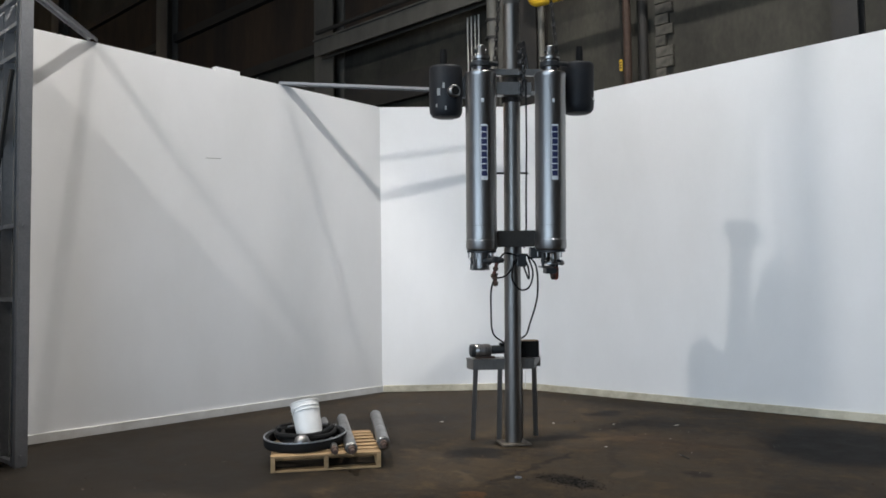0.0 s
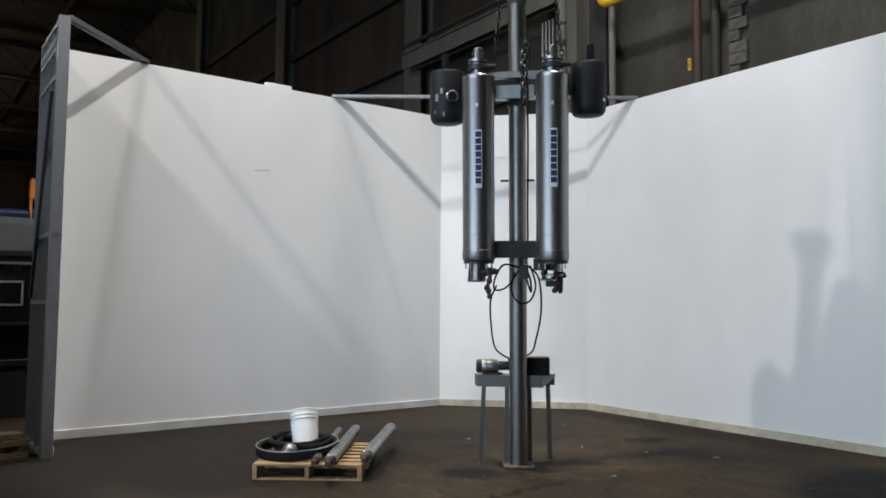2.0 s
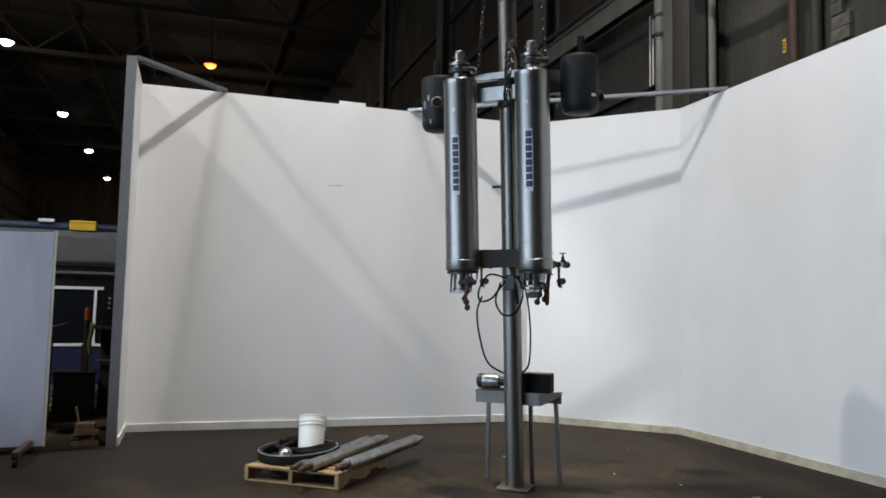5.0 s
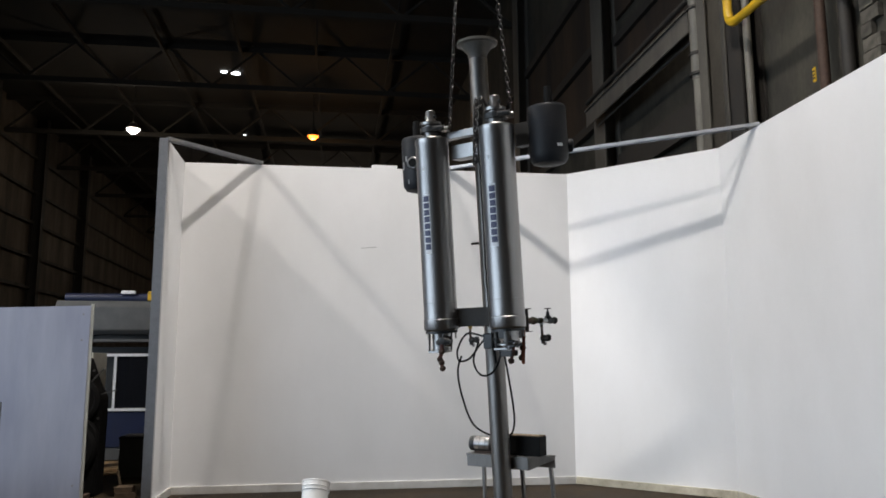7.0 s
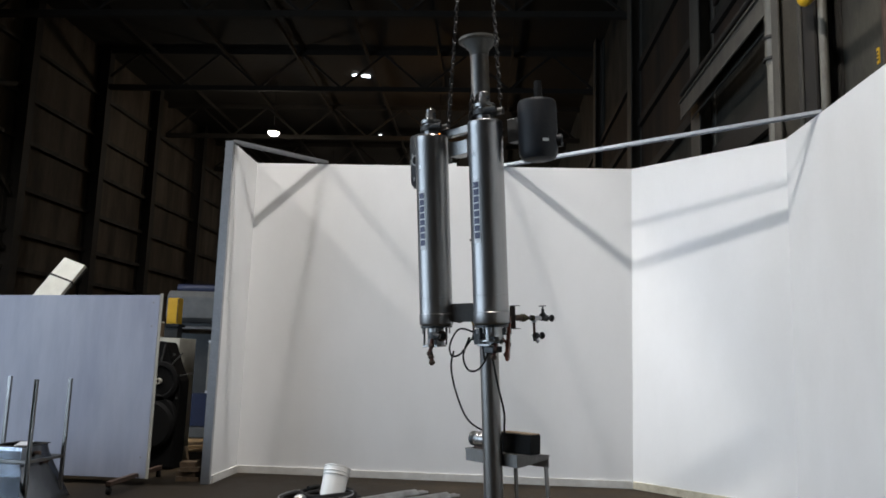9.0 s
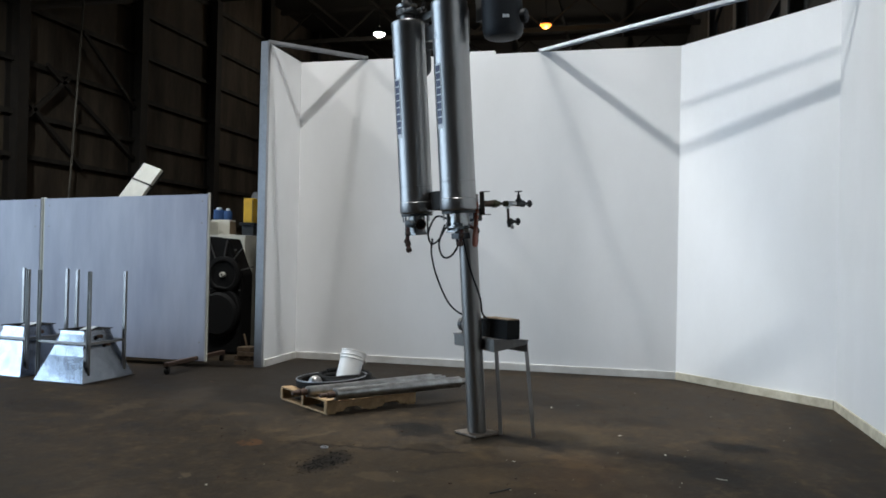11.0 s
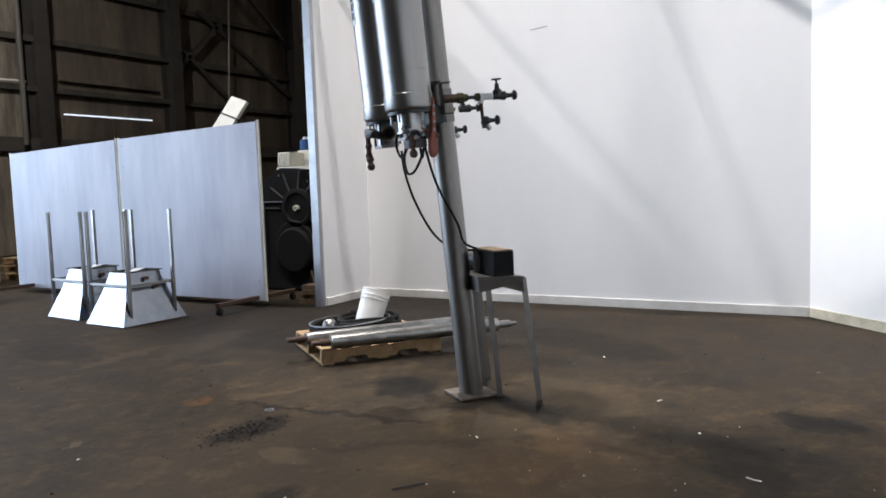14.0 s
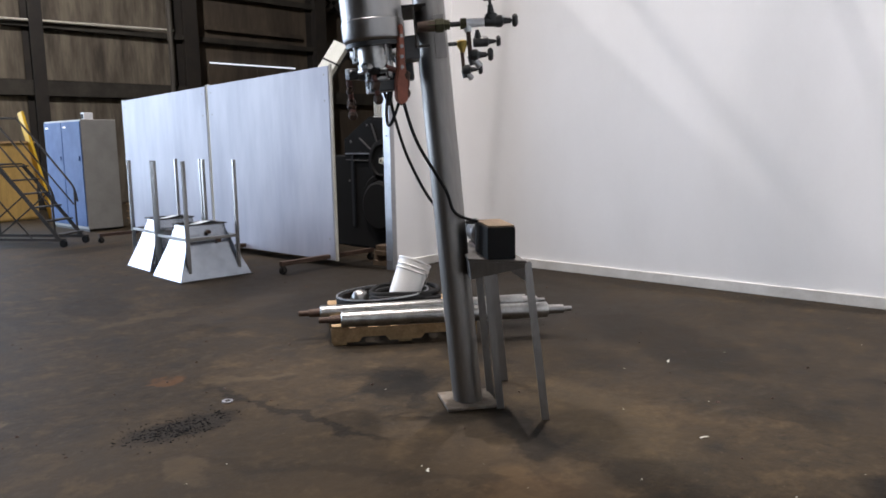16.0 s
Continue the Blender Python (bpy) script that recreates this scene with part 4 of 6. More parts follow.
part("wing_nut", rod((cx + 0.075, CY0 - 0.06, CZ0 - 0.125), (cx + 0.11, CY0 - 0.03, CZ0 - 0.118), 0.02, 8, None, None, 0.006), STEEL_DULL, yoke, "small wing nut", True)
wl = Vector((0.358, -0.177, 1.690))
chunky_lever([(cx + 0.055, CY0 - 0.02, CZ0 - 0.15), (cx + 0.04, CY0 - 0.015, CZ0 - 0.20), (cx + 0.018, CY0 - 0.01, CZ0 - 0.265)], yoke, 0.014)
chunky_lever([(0.40, CY0 + 0.04, CZ0 - 0.12), (wl.x + 0.02, wl.y + 0.01, CZ0 - 0.17), (wl.x + 0.008, wl.y, CZ0 - 0.25)], yoke, 0.013)
# long rust-orange lever beside the post, thicker towards its rounded grip
ot, ob_ = Vector((0.407, -0.172, 2.031)), Vector((0.393, -0.202, 1.662))
down = (ob_ - ot).normalized()
wide = Vector((-0.5, 1, 0))
wide = (wide - down * wide.dot(down)).normalized()
flat = wide.cross(down)
LV = Matrix(((wide.x, down.x, flat.x, ot.x), (wide.y, down.y, flat.y, ot.y), (wide.z, down.z, flat.z, ot.z), (0, 0, 0, 1)))
LL = (ob_ - ot).length
rim = [(-0.013, 0.0), (0.013, 0.0), (0.019, LL * 0.25), (0.021, LL * 0.5), (0.034, LL * 0.66)]
rim += [(0.034 * math.cos(a), LL * 0.9 + 0.036 * math.sin(a)) for a in [math.pi * k / 8 for k in range(9)]]
rim += [(-0.034, LL * 0.7), (-0.021, LL * 0.55), (-0.019, LL * 0.25)]
lever = part("tie_lever", prism(rim, 0.026, LV @ pose(0, 0, -0.013), None, 0.006), ORANGE, machine, "rust-orange steel lever with a rounded grip")
for k in range(4):
    c = ot.lerp(ob_, 0.14 + 0.13 * k)
    part("rivet", rod(c - flat * 0.018, c + flat * 0.018, 0.009, 8), STEEL_DULL, lever)
# channel bracket that carries the steam pipe
pl = Vector((0.380, -0.101, 2.015))
bm = bmesh.new()
box(0.06, 0.006, 0.19, pose(pl.x, pl.y, 2.02), 0.002, bm)
box(0.06, 0.065, 0.006, pose(pl.x, pl.y + 0.03, 2.115), 0.002, bm)
box(0.06, 0.065, 0.006, pose(pl.x, pl.y + 0.03, 1.925), 0.002, bm)
part("manifold_plate", bm, DARK_STEEL, machine, "bent steel channel bracket")
part("bracket_block", box(0.2, 0.09, 0.11, pose(0.25, pl.y - 0.03, 1.93), 0.006), BLACK_IRON, machine, "dark block behind the bracket")
part("weld_plate", box(0.012, 0.06, 0.22, pose(0.088, 0.035, 2.0), 0.003), POST_STEEL, machine, "steel plate welded to the post")
MOSSY = material("greenish_corroded_brass", (0.055, 0.052, 0.022), 0.65, 0.4, second=(0.025, 0.022, 0.014), scale=18, bump=0.2, fine=0.35)


def steam_manifold(x, y, taped):
    """Steam pipe with union, tee and globe valves, running away from the cylinders."""
    ax = Vector((0.05, 1.0, -0.03)).normalized()

    def along(d, up=0.0):
        return Vector((x, y, 2.015 + up)) + ax * d

    def on_axis(d):
        return Matrix.Translation(along(d)) @ ax.to_track_quat("Z", "Y").to_matrix().to_4x4()

    run = part("manifold_pipe", rod(along(-0.02), along(0.08), 0.026, 16), RUST, machine, "rusty steam pipe", True)
    part("union", lathe([(0.02, -0.055), (0.027, -0.053), (0.027, -0.02), (0.033, -0.016), (0.033, 0.02), (0.026, 0.024), (0.022, 0.05), (0.012, 0.052)], on_axis(0.085), 8), MOSSY, run, "greenish hexagonal pipe union")
    part("nipple", rod(along(0.12), along(0.30), 0.012, 12), BLACK_IRON, run, "", True)

    def small_valve(c, d, spoked=False):
        d = Vector(d).normalized()
        m = Matrix.Translation(c) @ d.to_track_quat("Z", "Y").to_matrix().to_4x4()
        v = part("valve", lathe([(0.0, -0.026), (0.022, -0.024), (0.029, -0.008), (0.029, 0.012), (0.017, 0.022), (0.013, 0.045), (0.013, 0.056), (0.007, 0.058), (0.007, 0.085), (0.0, 0.085)], m, 14), BLACK_IRON, run, "dark globe valve", True)
        if spoked:
            wheel = bmesh.new()
            for a in (0, 60, 120):
                box(0.062, 0.01, 0.009, m @ pose(0, 0, 0.082, 0, 0, a), 0.002, wheel)
            part("hand_wheel", wheel, BLACK_IRON, v, "three-spoked black handle")
        else:
            part("hand_wheel", lathe([(0.004, 0.064), (0.024, 0.064), (0.031, 0.071), (0.031, 0.079), (0.024, 0.088), (0.004, 0.088)], m, 18, None, True), BLACK_IRON, v, "black hand wheel", True)

    if taped:
        bm = bmesh.new()
        rod(along(0.195), along(0.30), 0.022, 16, bm, 0.02)
        rod(along(0.22, 0.012), along(0.22, -0.04), 0.018, 14, bm)
        part("tee", bm, LABEL, run, "pale tape-wrapped pipe tee", True)
        part("tee_nut", lathe([(0.012, -0.016), (0.027, -0.014), (0.027, 0.014), (0.012, 0.016)], on_axis(0.2), 6), MOSSY, run)
        part("valve_block", rod(along(0.30, 0.004), along(0.375, 0.0), 0.026, 14, None, None, 0.006), BLACK_IRON, run, "dark valve block", True)
        small_valve(along(0.335, 0.022), (0, 0, 1), True)
        small_valve(along(0.37), ax)
    else:
        cup = lathe([(0.0, -0.05), (0.012, -0.048), (0.018, -0.03), (0.03, -0.008), (0.031, 0.016), (0.022, 0.022), (0.0, 0.023)], Matrix.Translation(along(0.265, -0.005)), 18)
        part("steam_trap", cup, material("tarnished_brass", (0.36, 0.25, 0.06), 0.45, 0.8, second=(0.2, 0.14, 0.05), scale=16, bump=0.1, fine=0.25), run, "tarnished brass steam trap", True)
        part("valve_block", rod(along(0.33, 0.0), along(0.42, 0.0), 0.028, 14, None, None, 0.006), BLACK_IRON, run, "dark valve block", True)
        part("bonnet", rod(along(0.36, 0.02), along(0.36, 0.07), 0.024, 12, None, 0.01), BLACK_IRON, run, "", True)
        small_valve(along(0.40), ax)
    dx = 0.22 if taped else 0.262
    part("drop_pipe", rod(along(dx, -0.03), along(dx, -0.165), 0.011, 10), RUST, run, "", True)
    small_valve(along(dx + 0.02, -0.15), ax)
    part("drain_nut", rod(along(dx, -0.15), along(dx + 0.008, -0.195), 0.016, 8), BLACK_IRON, run, "", True)
    part("drain_plug", rod(along(dx + 0.02, -0.175), along(dx + 0.045, -0.205), 0.017, 12, None, None, 0.004), GALV, run, "bright drain plug", True)


steam_manifold(0.385, -0.07, True)
steam_manifold(-0.385, -0.07, False)

# chains and hoist
def chain(name, p, q, parent, label, pitch=0.048, r=0.006):
    p, q = Vector(p), Vector(q)
    d = q - p
    n = max(2, int(d.length / pitch))
    rot = d.to_track_quat("Z", "Y").to_matrix().to_4x4()
    one = tube([(0.014, 0, -0.018), (0.014, 0, 0.018), (0, 0, 0.033), (-0.014, 0, 0.018), (-0.014, 0, -0.018), (0, 0, -0.033)], r, 5, None, 2, True)
    me = bpy.data.meshes.new("link")
    one.to_mesh(me)
    one.free()
    verts, faces = [], []
    vs = [v.co.copy() for v in me.vertices]
    fs = [tuple(f.vertices) for f in me.polygons]
    for k in range(n):
        m = Matrix.Translation(p + d * ((k + 0.5) / n)) @ rot @ pose(0, 0, 0, 0, 0, 90 * (k % 2))
        off = len(verts)
        verts += [m @ v for v in vs]
        faces += [tuple(i + off for i in f) for f in fs]
    bpy.data.meshes.remove(me)
    mesh = bpy.data.meshes.new(name)
    mesh.from_pydata(verts, [], faces)
    mesh.materials.append(CHAIN)
    ob = new(name, mesh)
    if parent:
        ob.parent = parent
        ob.matrix_parent_inverse = Matrix()
    if label:
        ob["label"] = label
    return ob


TOP1 = MACHINE @ Vector((-0.20, -0.22, 3.74))
TOP2 = MACHINE @ Vector((0.42, -0.2, 3.80))
HOOK = Vector((-4.12, 5.62, 7.4))
hoist = thing("chain_hoist", pose(HOOK.x, HOOK.y, HOOK.z), "dark overhead hoist chains holding the machine", "hoist")
for tp in (TOP1, TOP2):
    chain("sling_chain", tp - HOOK, (0, 0, 0), hoist, "dark steel sling chain")
part("lift_rope", rod((0, 0, 0.1), (0, 0, ROOF - 1.85 - HOOK.z), 0.02, 8), CHAIN, hoist, "dark steel rope", True)
part("crane_hook", tube([(0, 0, 0.3), (0, 0, 0.12), (0.08, 0, 0.03), (0.05, 0, -0.06), (-0.04, 0, -0.06), (-0.08, 0, 0.02)], 0.025, 10), DARK_STEEL, hoist, "dark crane hook", True)
part("sheave_block", box(0.2, 0.12, 0.3, pose(0, 0, 0.42), 0.03), YELLOW, hoist, "yellow hook block")
# slack chain bundle hanging from the cross bar
bm_c = MACHINE @ Vector((0.075, -0.15, 3.90))
slack = thing("slack_chain", pose(*bm_c), "bunched slack chain hanging at the post", "chain")
for k, (dx, dy, top, low) in enumerate(((-0.03, 0, 0.04, -0.38), (0.01, 0.02, 0.09, -0.46), (0.03, -0.01, 0.02, -0.34), (-0.005, -0.025, 0.06, -0.5), (0.018, -0.03, 0.07, -0.42), (-0.02, 0.02, 0.0, -0.3))):
    chain("chain_fall", (dx, dy, top), (dx + 0.012, dy - 0.02, low), slack, "", 0.05, 0.0085)
part("hook_rod", tube([(0.0, 0, 0.05), (0, 0.02, 0.08), (0.0, 0.06, 0.02), (0, 0.1, -0.18)], 0.012, 8), CHAIN, slack, "", True)

# cables
TABLE = pose(-5.09, 5.89, 0, 0, 0, 51.0)
TH, SLANT = 0.868, 0.089
GEAR = TABLE @ pose(0.33, -0.085 - SLANT * TH, TH + 0.001)
part("switch_box", box(0.09, 0.09, 0.13, pose(0.06, -0.16, 1.86), 0.01), BLACK_IRON, machine, "black switch box under the bracket")
def machine_cable(points, r=0.0085, label="black electric cable"):
    return part("cable", tube([world_to_machine(p) for p in points], r, 8), BLACK, machine, label, True)


def mw(x, y, z):
    return MACHINE @ Vector((x, y, z))


motor_top = GEAR @ Vector((-0.03, 0, 0.15))
machine_cable([mw(0.10, -0.24, 3.6), mw(0.105, -0.235, 3.0), mw(0.10, -0.23, 2.5), mw(0.10, -0.22, 2.15), mw(0.08, -0.2, 1.98)])
machine_cable([mw(0.03, -0.2, 1.9), mw(-0.12, -0.24, 1.93), mw(-0.2, -0.28, 1.8), mw(-0.2, -0.26, 1.7), mw(-0.1, -0.25, 1.72), mw(-0.02, -0.22, 1.82), mw(0.02, -0.18, 1.88)])
out = Vector((-0.05, -0.027, 0))
machine_cable([mw(-0.16, -0.26, 1.74) + out * 0.5, mw(-0.19, -0.25, 1.6) + out, mw(-0.19, -0.2, 1.38) + out, mw(-0.16, -0.1, 1.14) + out, mw(-0.1, 0.02, 1.03), motor_top])
machine_cable([mw(0.1, -0.18, 1.92), mw(0.2, -0.2, 1.8), mw(0.22, -0.15, 1.5), mw(0.17, -0.02, 1.22), mw(0.12, 0.03, 1.08), GEAR @ Vector((0.0, 0, 0.15))])
machine_cable([mw(-0.02, -0.22, 1.86), mw(-0.05, -0.27, 1.70), mw(0.02, -0.28, 1.585), mw(0.12, -0.25, 1.60), mw(0.17, -0.19, 1.74), mw(0.12, -0.15, 1.92)], 0.0085)
machine_cable([mw(0.07, -0.16, 1.92), mw(0.12, -0.2, 1.8), mw(0.13, -0.2, 1.68), mw(0.11, -0.18, 1.72), mw(0.08, -0.15, 1.82)], 0.009)

# ---- small steel table with geared motor ----
table = thing("steel_table", TABLE, "small grey steel table standing behind the post", "table")
FEET = [(0.0, 0.0), (0.70, 0.06), (0.485, -0.137), (0.25, -0.145)]
part("tabletop", prism([(-0.07, 0.03), (0.745, 0.03), (0.60, -0.25), (-0.04, -0.20)], 0.014, pose(0, 0, TH - 0.014), None, 0.002), POST_STEEL, table, "worn grey tabletop")
EDGE = [(-0.065, 0.025), (0.74, 0.025), (0.596, -0.245), (-0.036, -0.195)]
for k in range(4):
    p, q = Vector((*EDGE[k], 0)), Vector((*EDGE[(k + 1) % 4], 0))
    d = (q - p).normalized()
    m = Matrix(((d.x, 0, d.y, p.x), (d.y, 0, -d.x, p.y), (0, 1, 0, TH - 0.016), (0, 0, 0, 1)))
    L = (q - p).length
    low = [(-0.095, -0.095), (-0.02, -0.095), (-0.095, -0.095), (-0.095, -0.095)][k]
    part("apron", prism([(0.004, 0), (0.004, low[0]), (L - 0.004, low[1]), (L - 0.004, 0)], 0.006, m), POST_STEEL, table, "bent steel apron")
for fx, fy in FEET:
    bm = bmesh.new()
    box(0.042, 0.005, TH - 0.016, pose(0, 0.019, (TH - 0.016) / 2), 0, bm)
    box(0.005, 0.037, TH - 0.016, pose(0.019, -0.002, (TH - 0.016) / 2), 0, bm)
    lean = Matrix(((1, 0, (0.35 - fx) * 0.09 / TH, fx), (0, 1, (-0.1 - fy) * 0.09 / TH, fy), (0, 0, 1, 0), (0, 0, 0, 1)))
    bm.transform(lean)
    part("leg", bm, POST_STEEL, table, "angle-iron leg")
# the whole table stands out of plumb
for leaf in table.children:
    leaf.data.transform(Matrix(((1, 0, 0, 0), (0, 1, -SLANT, 0), (0, 0, 1, 0), (0, 0, 0, 1))))
gear = thing("geared_motor", GEAR, "small silver motor with a dark gearbox on the steel table", "motor")
part("gearbox", box(0.345, 0.15, 0.168, pose(0.172, 0, 0.084), 0.008), BLACK, gear, "dark box housing")
part("lid", box(0.335, 0.14, 0.008, pose(0.172, 0, 0.173), 0.002), CARDBOARD, gear, "brown dusty lid")
part("coupling", rod((-0.156, 0, 0.085), (0.02, 0, 0.085), 0.045, 18), BLACK_IRON, gear, "", True)
MB = Matrix.Translation((-0.155, 0, 0.08)) @ pose(0, 0, 0, 0, -90, 0)
part("motor_body", lathe([(0.0, 0), (0.05, 0.0), (0.064, 0.012), (0.066, 0.03), (0.066, 0.16), (0.06, 0.172), (0.0, 0.175)], MB, 26), STEEL, gear, "silver motor body", True)
part("end_cap", lathe([(0.0, 0.17), (0.066, 0.17), (0.068, 0.18), (0.066, 0.215), (0.05, 0.225), (0.0, 0.226)], MB, 26), BLACK_IRON, gear, "black end cap", True)
for k in range(2):
    part("band", lathe([(0.066, 0.05 + 0.06 * k), (0.07, 0.052 + 0.06 * k), (0.07, 0.07 + 0.06 * k), (0.066, 0.072 + 0.06 * k)], MB, 26), STEEL_DULL, gear, "", True)
part("foot", box(0.2, 0.1, 0.018, pose(-0.22, 0, 0.009), 0.002), RUST, gear, "rusty foot plate")
part("terminal_box", box(0.08, 0.07, 0.035, pose(-0.02, 0, 0.135), 0.006), BLACK, gear, "black terminal box")

# ---- pallet and what lies on it ----
PALLET = pose(-5.655, 4.36, 0, 0, 0, 52.8)
pallet = thing("pallet", PALLET, "worn pine pallet loaded with rollers, coil and bucket", "pallet")
PW, PD = 0.97, 1.1
for k in range(7):
    w = 0.095 if k not in (0, 6) else 0.13
    y = -PD / 2 + 0.07 + k * (PD - 0.14) / 6
    part("deck_board", box(PW, w, 0.017, pose(0.004 * math.sin(k * 3), y, 0.134, 0, 0, 0.4 * math.sin(k * 5)), 0.002), WOOD, pallet)
for x in (-PW / 2 + 0.02, 0, PW / 2 - 0.02):
    y0, y1 = -PD / 2, PD / 2
    side_outline = [(y0, 0.019), (y0 + 0.2, 0.019), (y0 + 0.23, 0.055), (y0 + 0.40, 0.055), (y0 + 0.43, 0.019), (y1 - 0.43, 0.019), (y1 - 0.40, 0.055), (y1 - 0.23, 0.055), (y1 - 0.2, 0.019), (y1, 0.019), (y1, 0.125), (y0, 0.125)]
    m = Matrix(((0, 0, 1, x - 0.019), (1, 0, 0, 0), (0, 1, 0, 0), (0, 0, 0, 1)))
    part("stringer", prism(side_outline, 0.038, m), WOOD, pallet)
for y in (-PD / 2 + 0.06, 0, PD / 2 - 0.06):
    part("bottom_board", box(PW, 0.1, 0.017, pose(0, y, 0.0095), 0.002), WOOD, pallet)


def roller(p, q, r, label):
    p, q = Vector(p), Vector(q)
    d = q - p
    L = d.length
    m = Matrix.Translation(p) @ d.to_track_quat("Z", "Y").to_matrix().to_4x4()
    ob = thing("roller", m, label, "roller", "loose rollers on the pallet")
    part("shell", lathe([(0.0, 0.16), (r * 0.8, 0.16), (r, 0.17), (r, L - 0.2), (r * 0.9, L - 0.19), (0.0, L - 0.19)], None, 26), ROLL, ob, "", True)
    part("journal", lathe([(0.0, 0.0), (0.02, 0.0), (0.022, 0.01), (0.022, 0.075), (0.032, 0.08), (0.032, 0.165), (0.0, 0.165)], None, 18), RUST, ob, "dark greasy journal", True)
    part("journal", lathe([(0.0, L), (0.018, L), (0.018, L - 0.06), (0.034, L - 0.065), (0.036, L - 0.2), (0.0, L - 0.2)], None, 18), STEEL_DULL, ob, "turned steel journal", True)
    return ob


roller((-4.84, 4.38, 0.203), (-6.30, 5.60, 0.203), 0.060, "long dull stainless roller lying across the pallet")
roller((-4.90, 4.06, 0.197), (-6.46, 5.24, 0.197), 0.054, "long dull stainless roller lying across the pallet")
roller((-5.08, 4.02, 0.178), (-6.54, 5.06, 0.178), 0.035, "thin stainless shaft lying beside the rollers")

coil = thing("rubber_ring", pose(-5.690, 4.160, 0.194, 3.5, 1, 0), "wide black rubber ring lying on the pallet", "ring")
part("band", lathe([(0.335, -0.026), (0.375, -0.026), (0.383, -0.016), (0.387, 0.02), (0.383, 0.052), (0.375, 0.058), (0.345, 0.058), (0.335, 0.048)], None, 64, None, True), BLACK, coil, "", True)
part("rim_wire", lathe([(0.374, 0.056), (0.384, 0.056), (0.384, 0.066), (0.374, 0.066)], None, 64, None, True), GALV, coil, "pale wire rim", True)
hose = thing("coiled_hose", pose(-5.820, 4.270, 0.144), "coil of black rubber hose inside the ring", "hose")
pts = []
for k in range(60):
    a = k * 0.5
    rr = 0.25 + 0.03 * math.sin(k * 0.7) + 0.015 * (k % 3)
    pts.append((rr * math.cos(a), rr * math.sin(a), 0.03 + 0.1 * k / 60 + 0.01 * math.sin(k)))
part("hose_run", tube(pts, 0.024, 8, None, 3), BLACK, hose, "", True)
dome = thing("steel_bowl", pose(-5.560, 4.020, 0.20), "small upturned polished steel bowl", "bowl")
part("shell", lathe([(0.0, 0.075), (0.03, 0.072), (0.055, 0.055), (0.07, 0.025), (0.074, 0.0), (0.078, -0.003), (0.06, -0.008), (0.0, -0.008)], None, 28), STEEL, dome, "", True)
part("stem", rod((0, 0, -0.056), (0, 0, 0.0), 0.02, 10), BLACK, dome, "", True)
BUCKET = Matrix.Translation((-5.780, 4.290, 0.185)) @ Vector((-0.44, 0.10, 1)).to_track_quat("Z", "Y").to_matrix().to_4x4() @ Matrix.Scale(0.94, 4)
bucket = thing("bucket", BUCKET, "white plastic pail leaning in the hose coil", "bucket")
part("body", lathe([(0.0, 0.0), (0.122, 0.0), (0.128, 0.006), (0.132, 0.05), (0.140, 0.262), (0.148, 0.264), (0.149, 0.272), (0.142, 0.276), (0.1425, 0.300), (0.149, 0.302), (0.150, 0.31), (0.143, 0.314), (0.145, 0.352), (0.150, 0.356), (0.150, 0.368), (0.141, 0.368), (0.138, 0.33), (0.126, 0.012), (0.0, 0.01)], None, 40), PLASTIC, bucket, "", True)
handle_pts = [(0.152 * math.cos(a), 0.152 * math.sin(a), 0.29 - 0.14 * math.sin(a - math.radians(200))) for a in [math.radians(200 + 18 * k) for k in range(11)]]
part("handle", tube(handle_pts, 0.003, 6), STEEL_DULL, bucket, "thin wire handle", True)
for k, (a0, w, z0, z1) in enumerate(((-35, 26, 0.205, 0.222), (-35, 30, 0.165, 0.182), (-35, 22, 0.125, 0.142))):
    part("print_bar", lathe_strip(0.1385 - 0.0017 * k, radians(a0), radians(w), z0, z1, 0.001), GREY, bucket, "grey unreadable print bar", True)

# ---- rolling white panels ----
def rolling_panel(y0, y1, h0, h1, label, feet):
    ob = thing("partition_screen", pose(-7.245, (y0 + y1) / 2, 0), label, "screen", "rolling white screens")
    L = y1 - y0
    m = Matrix(((0, 0, 1, -0.05), (1, 0, 0, 0), (0, 1, 0, 0), (0, 0, 0, 1)))
    part("sheet", prism([(-L / 2, 0.085), (L / 2, 0.085), (L / 2, h1), (-L / 2, h0)], 0.045, m, None, 0.003), PANEL, ob, "bluish white smooth sheet")
    for sy, h in ((-1, h0), (1, h1)):
        part("edge_post", box(0.03, 0.03, h - 0.06, pose(-0.03, sy * (L / 2 + 0.012), (h + 0.1) / 2), 0.003), PALE, ob, "pale edge post")
        for z in (0.12, 0.34, h - 0.1, h - 0.4):
            part("screw_head", rod((-0.006, sy * (L / 2 - 0.08), z), (0.0, sy * (L / 2 - 0.08), z), 0.011, 8), GREY, ob)
    for y in feet:
        f = part("foot_bar", box(1.42, 0.06, 0.05, pose(-0.01, y, 0.125), 0.004), RUST, ob, "rusty steel foot bar")
        for x in (-0.68, 0.67):
            part("caster", rod((x, y - 0.018, 0.044), (x, y + 0.018, 0.044), 0.044, 16), BLACK, f, "black caster wheel", True)
            fork = bmesh.new()
            for dy in (-0.024, 0.024):
                box(0.03, 0.004, 0.075, pose(x, y + dy, 0.068, 0, 12, 0), 0, fork)
            box(0.05, 0.06, 0.012, pose(x, y, 0.098), 0.002, fork)
            part("fork", fork, DARK_STEEL, f, "dark caster fork")
    return ob


rolling_panel(-0.98, 1.655, 2.305, 2.375, "bluish white rolling panel on rusty castered feet", (1.20, -0.6))
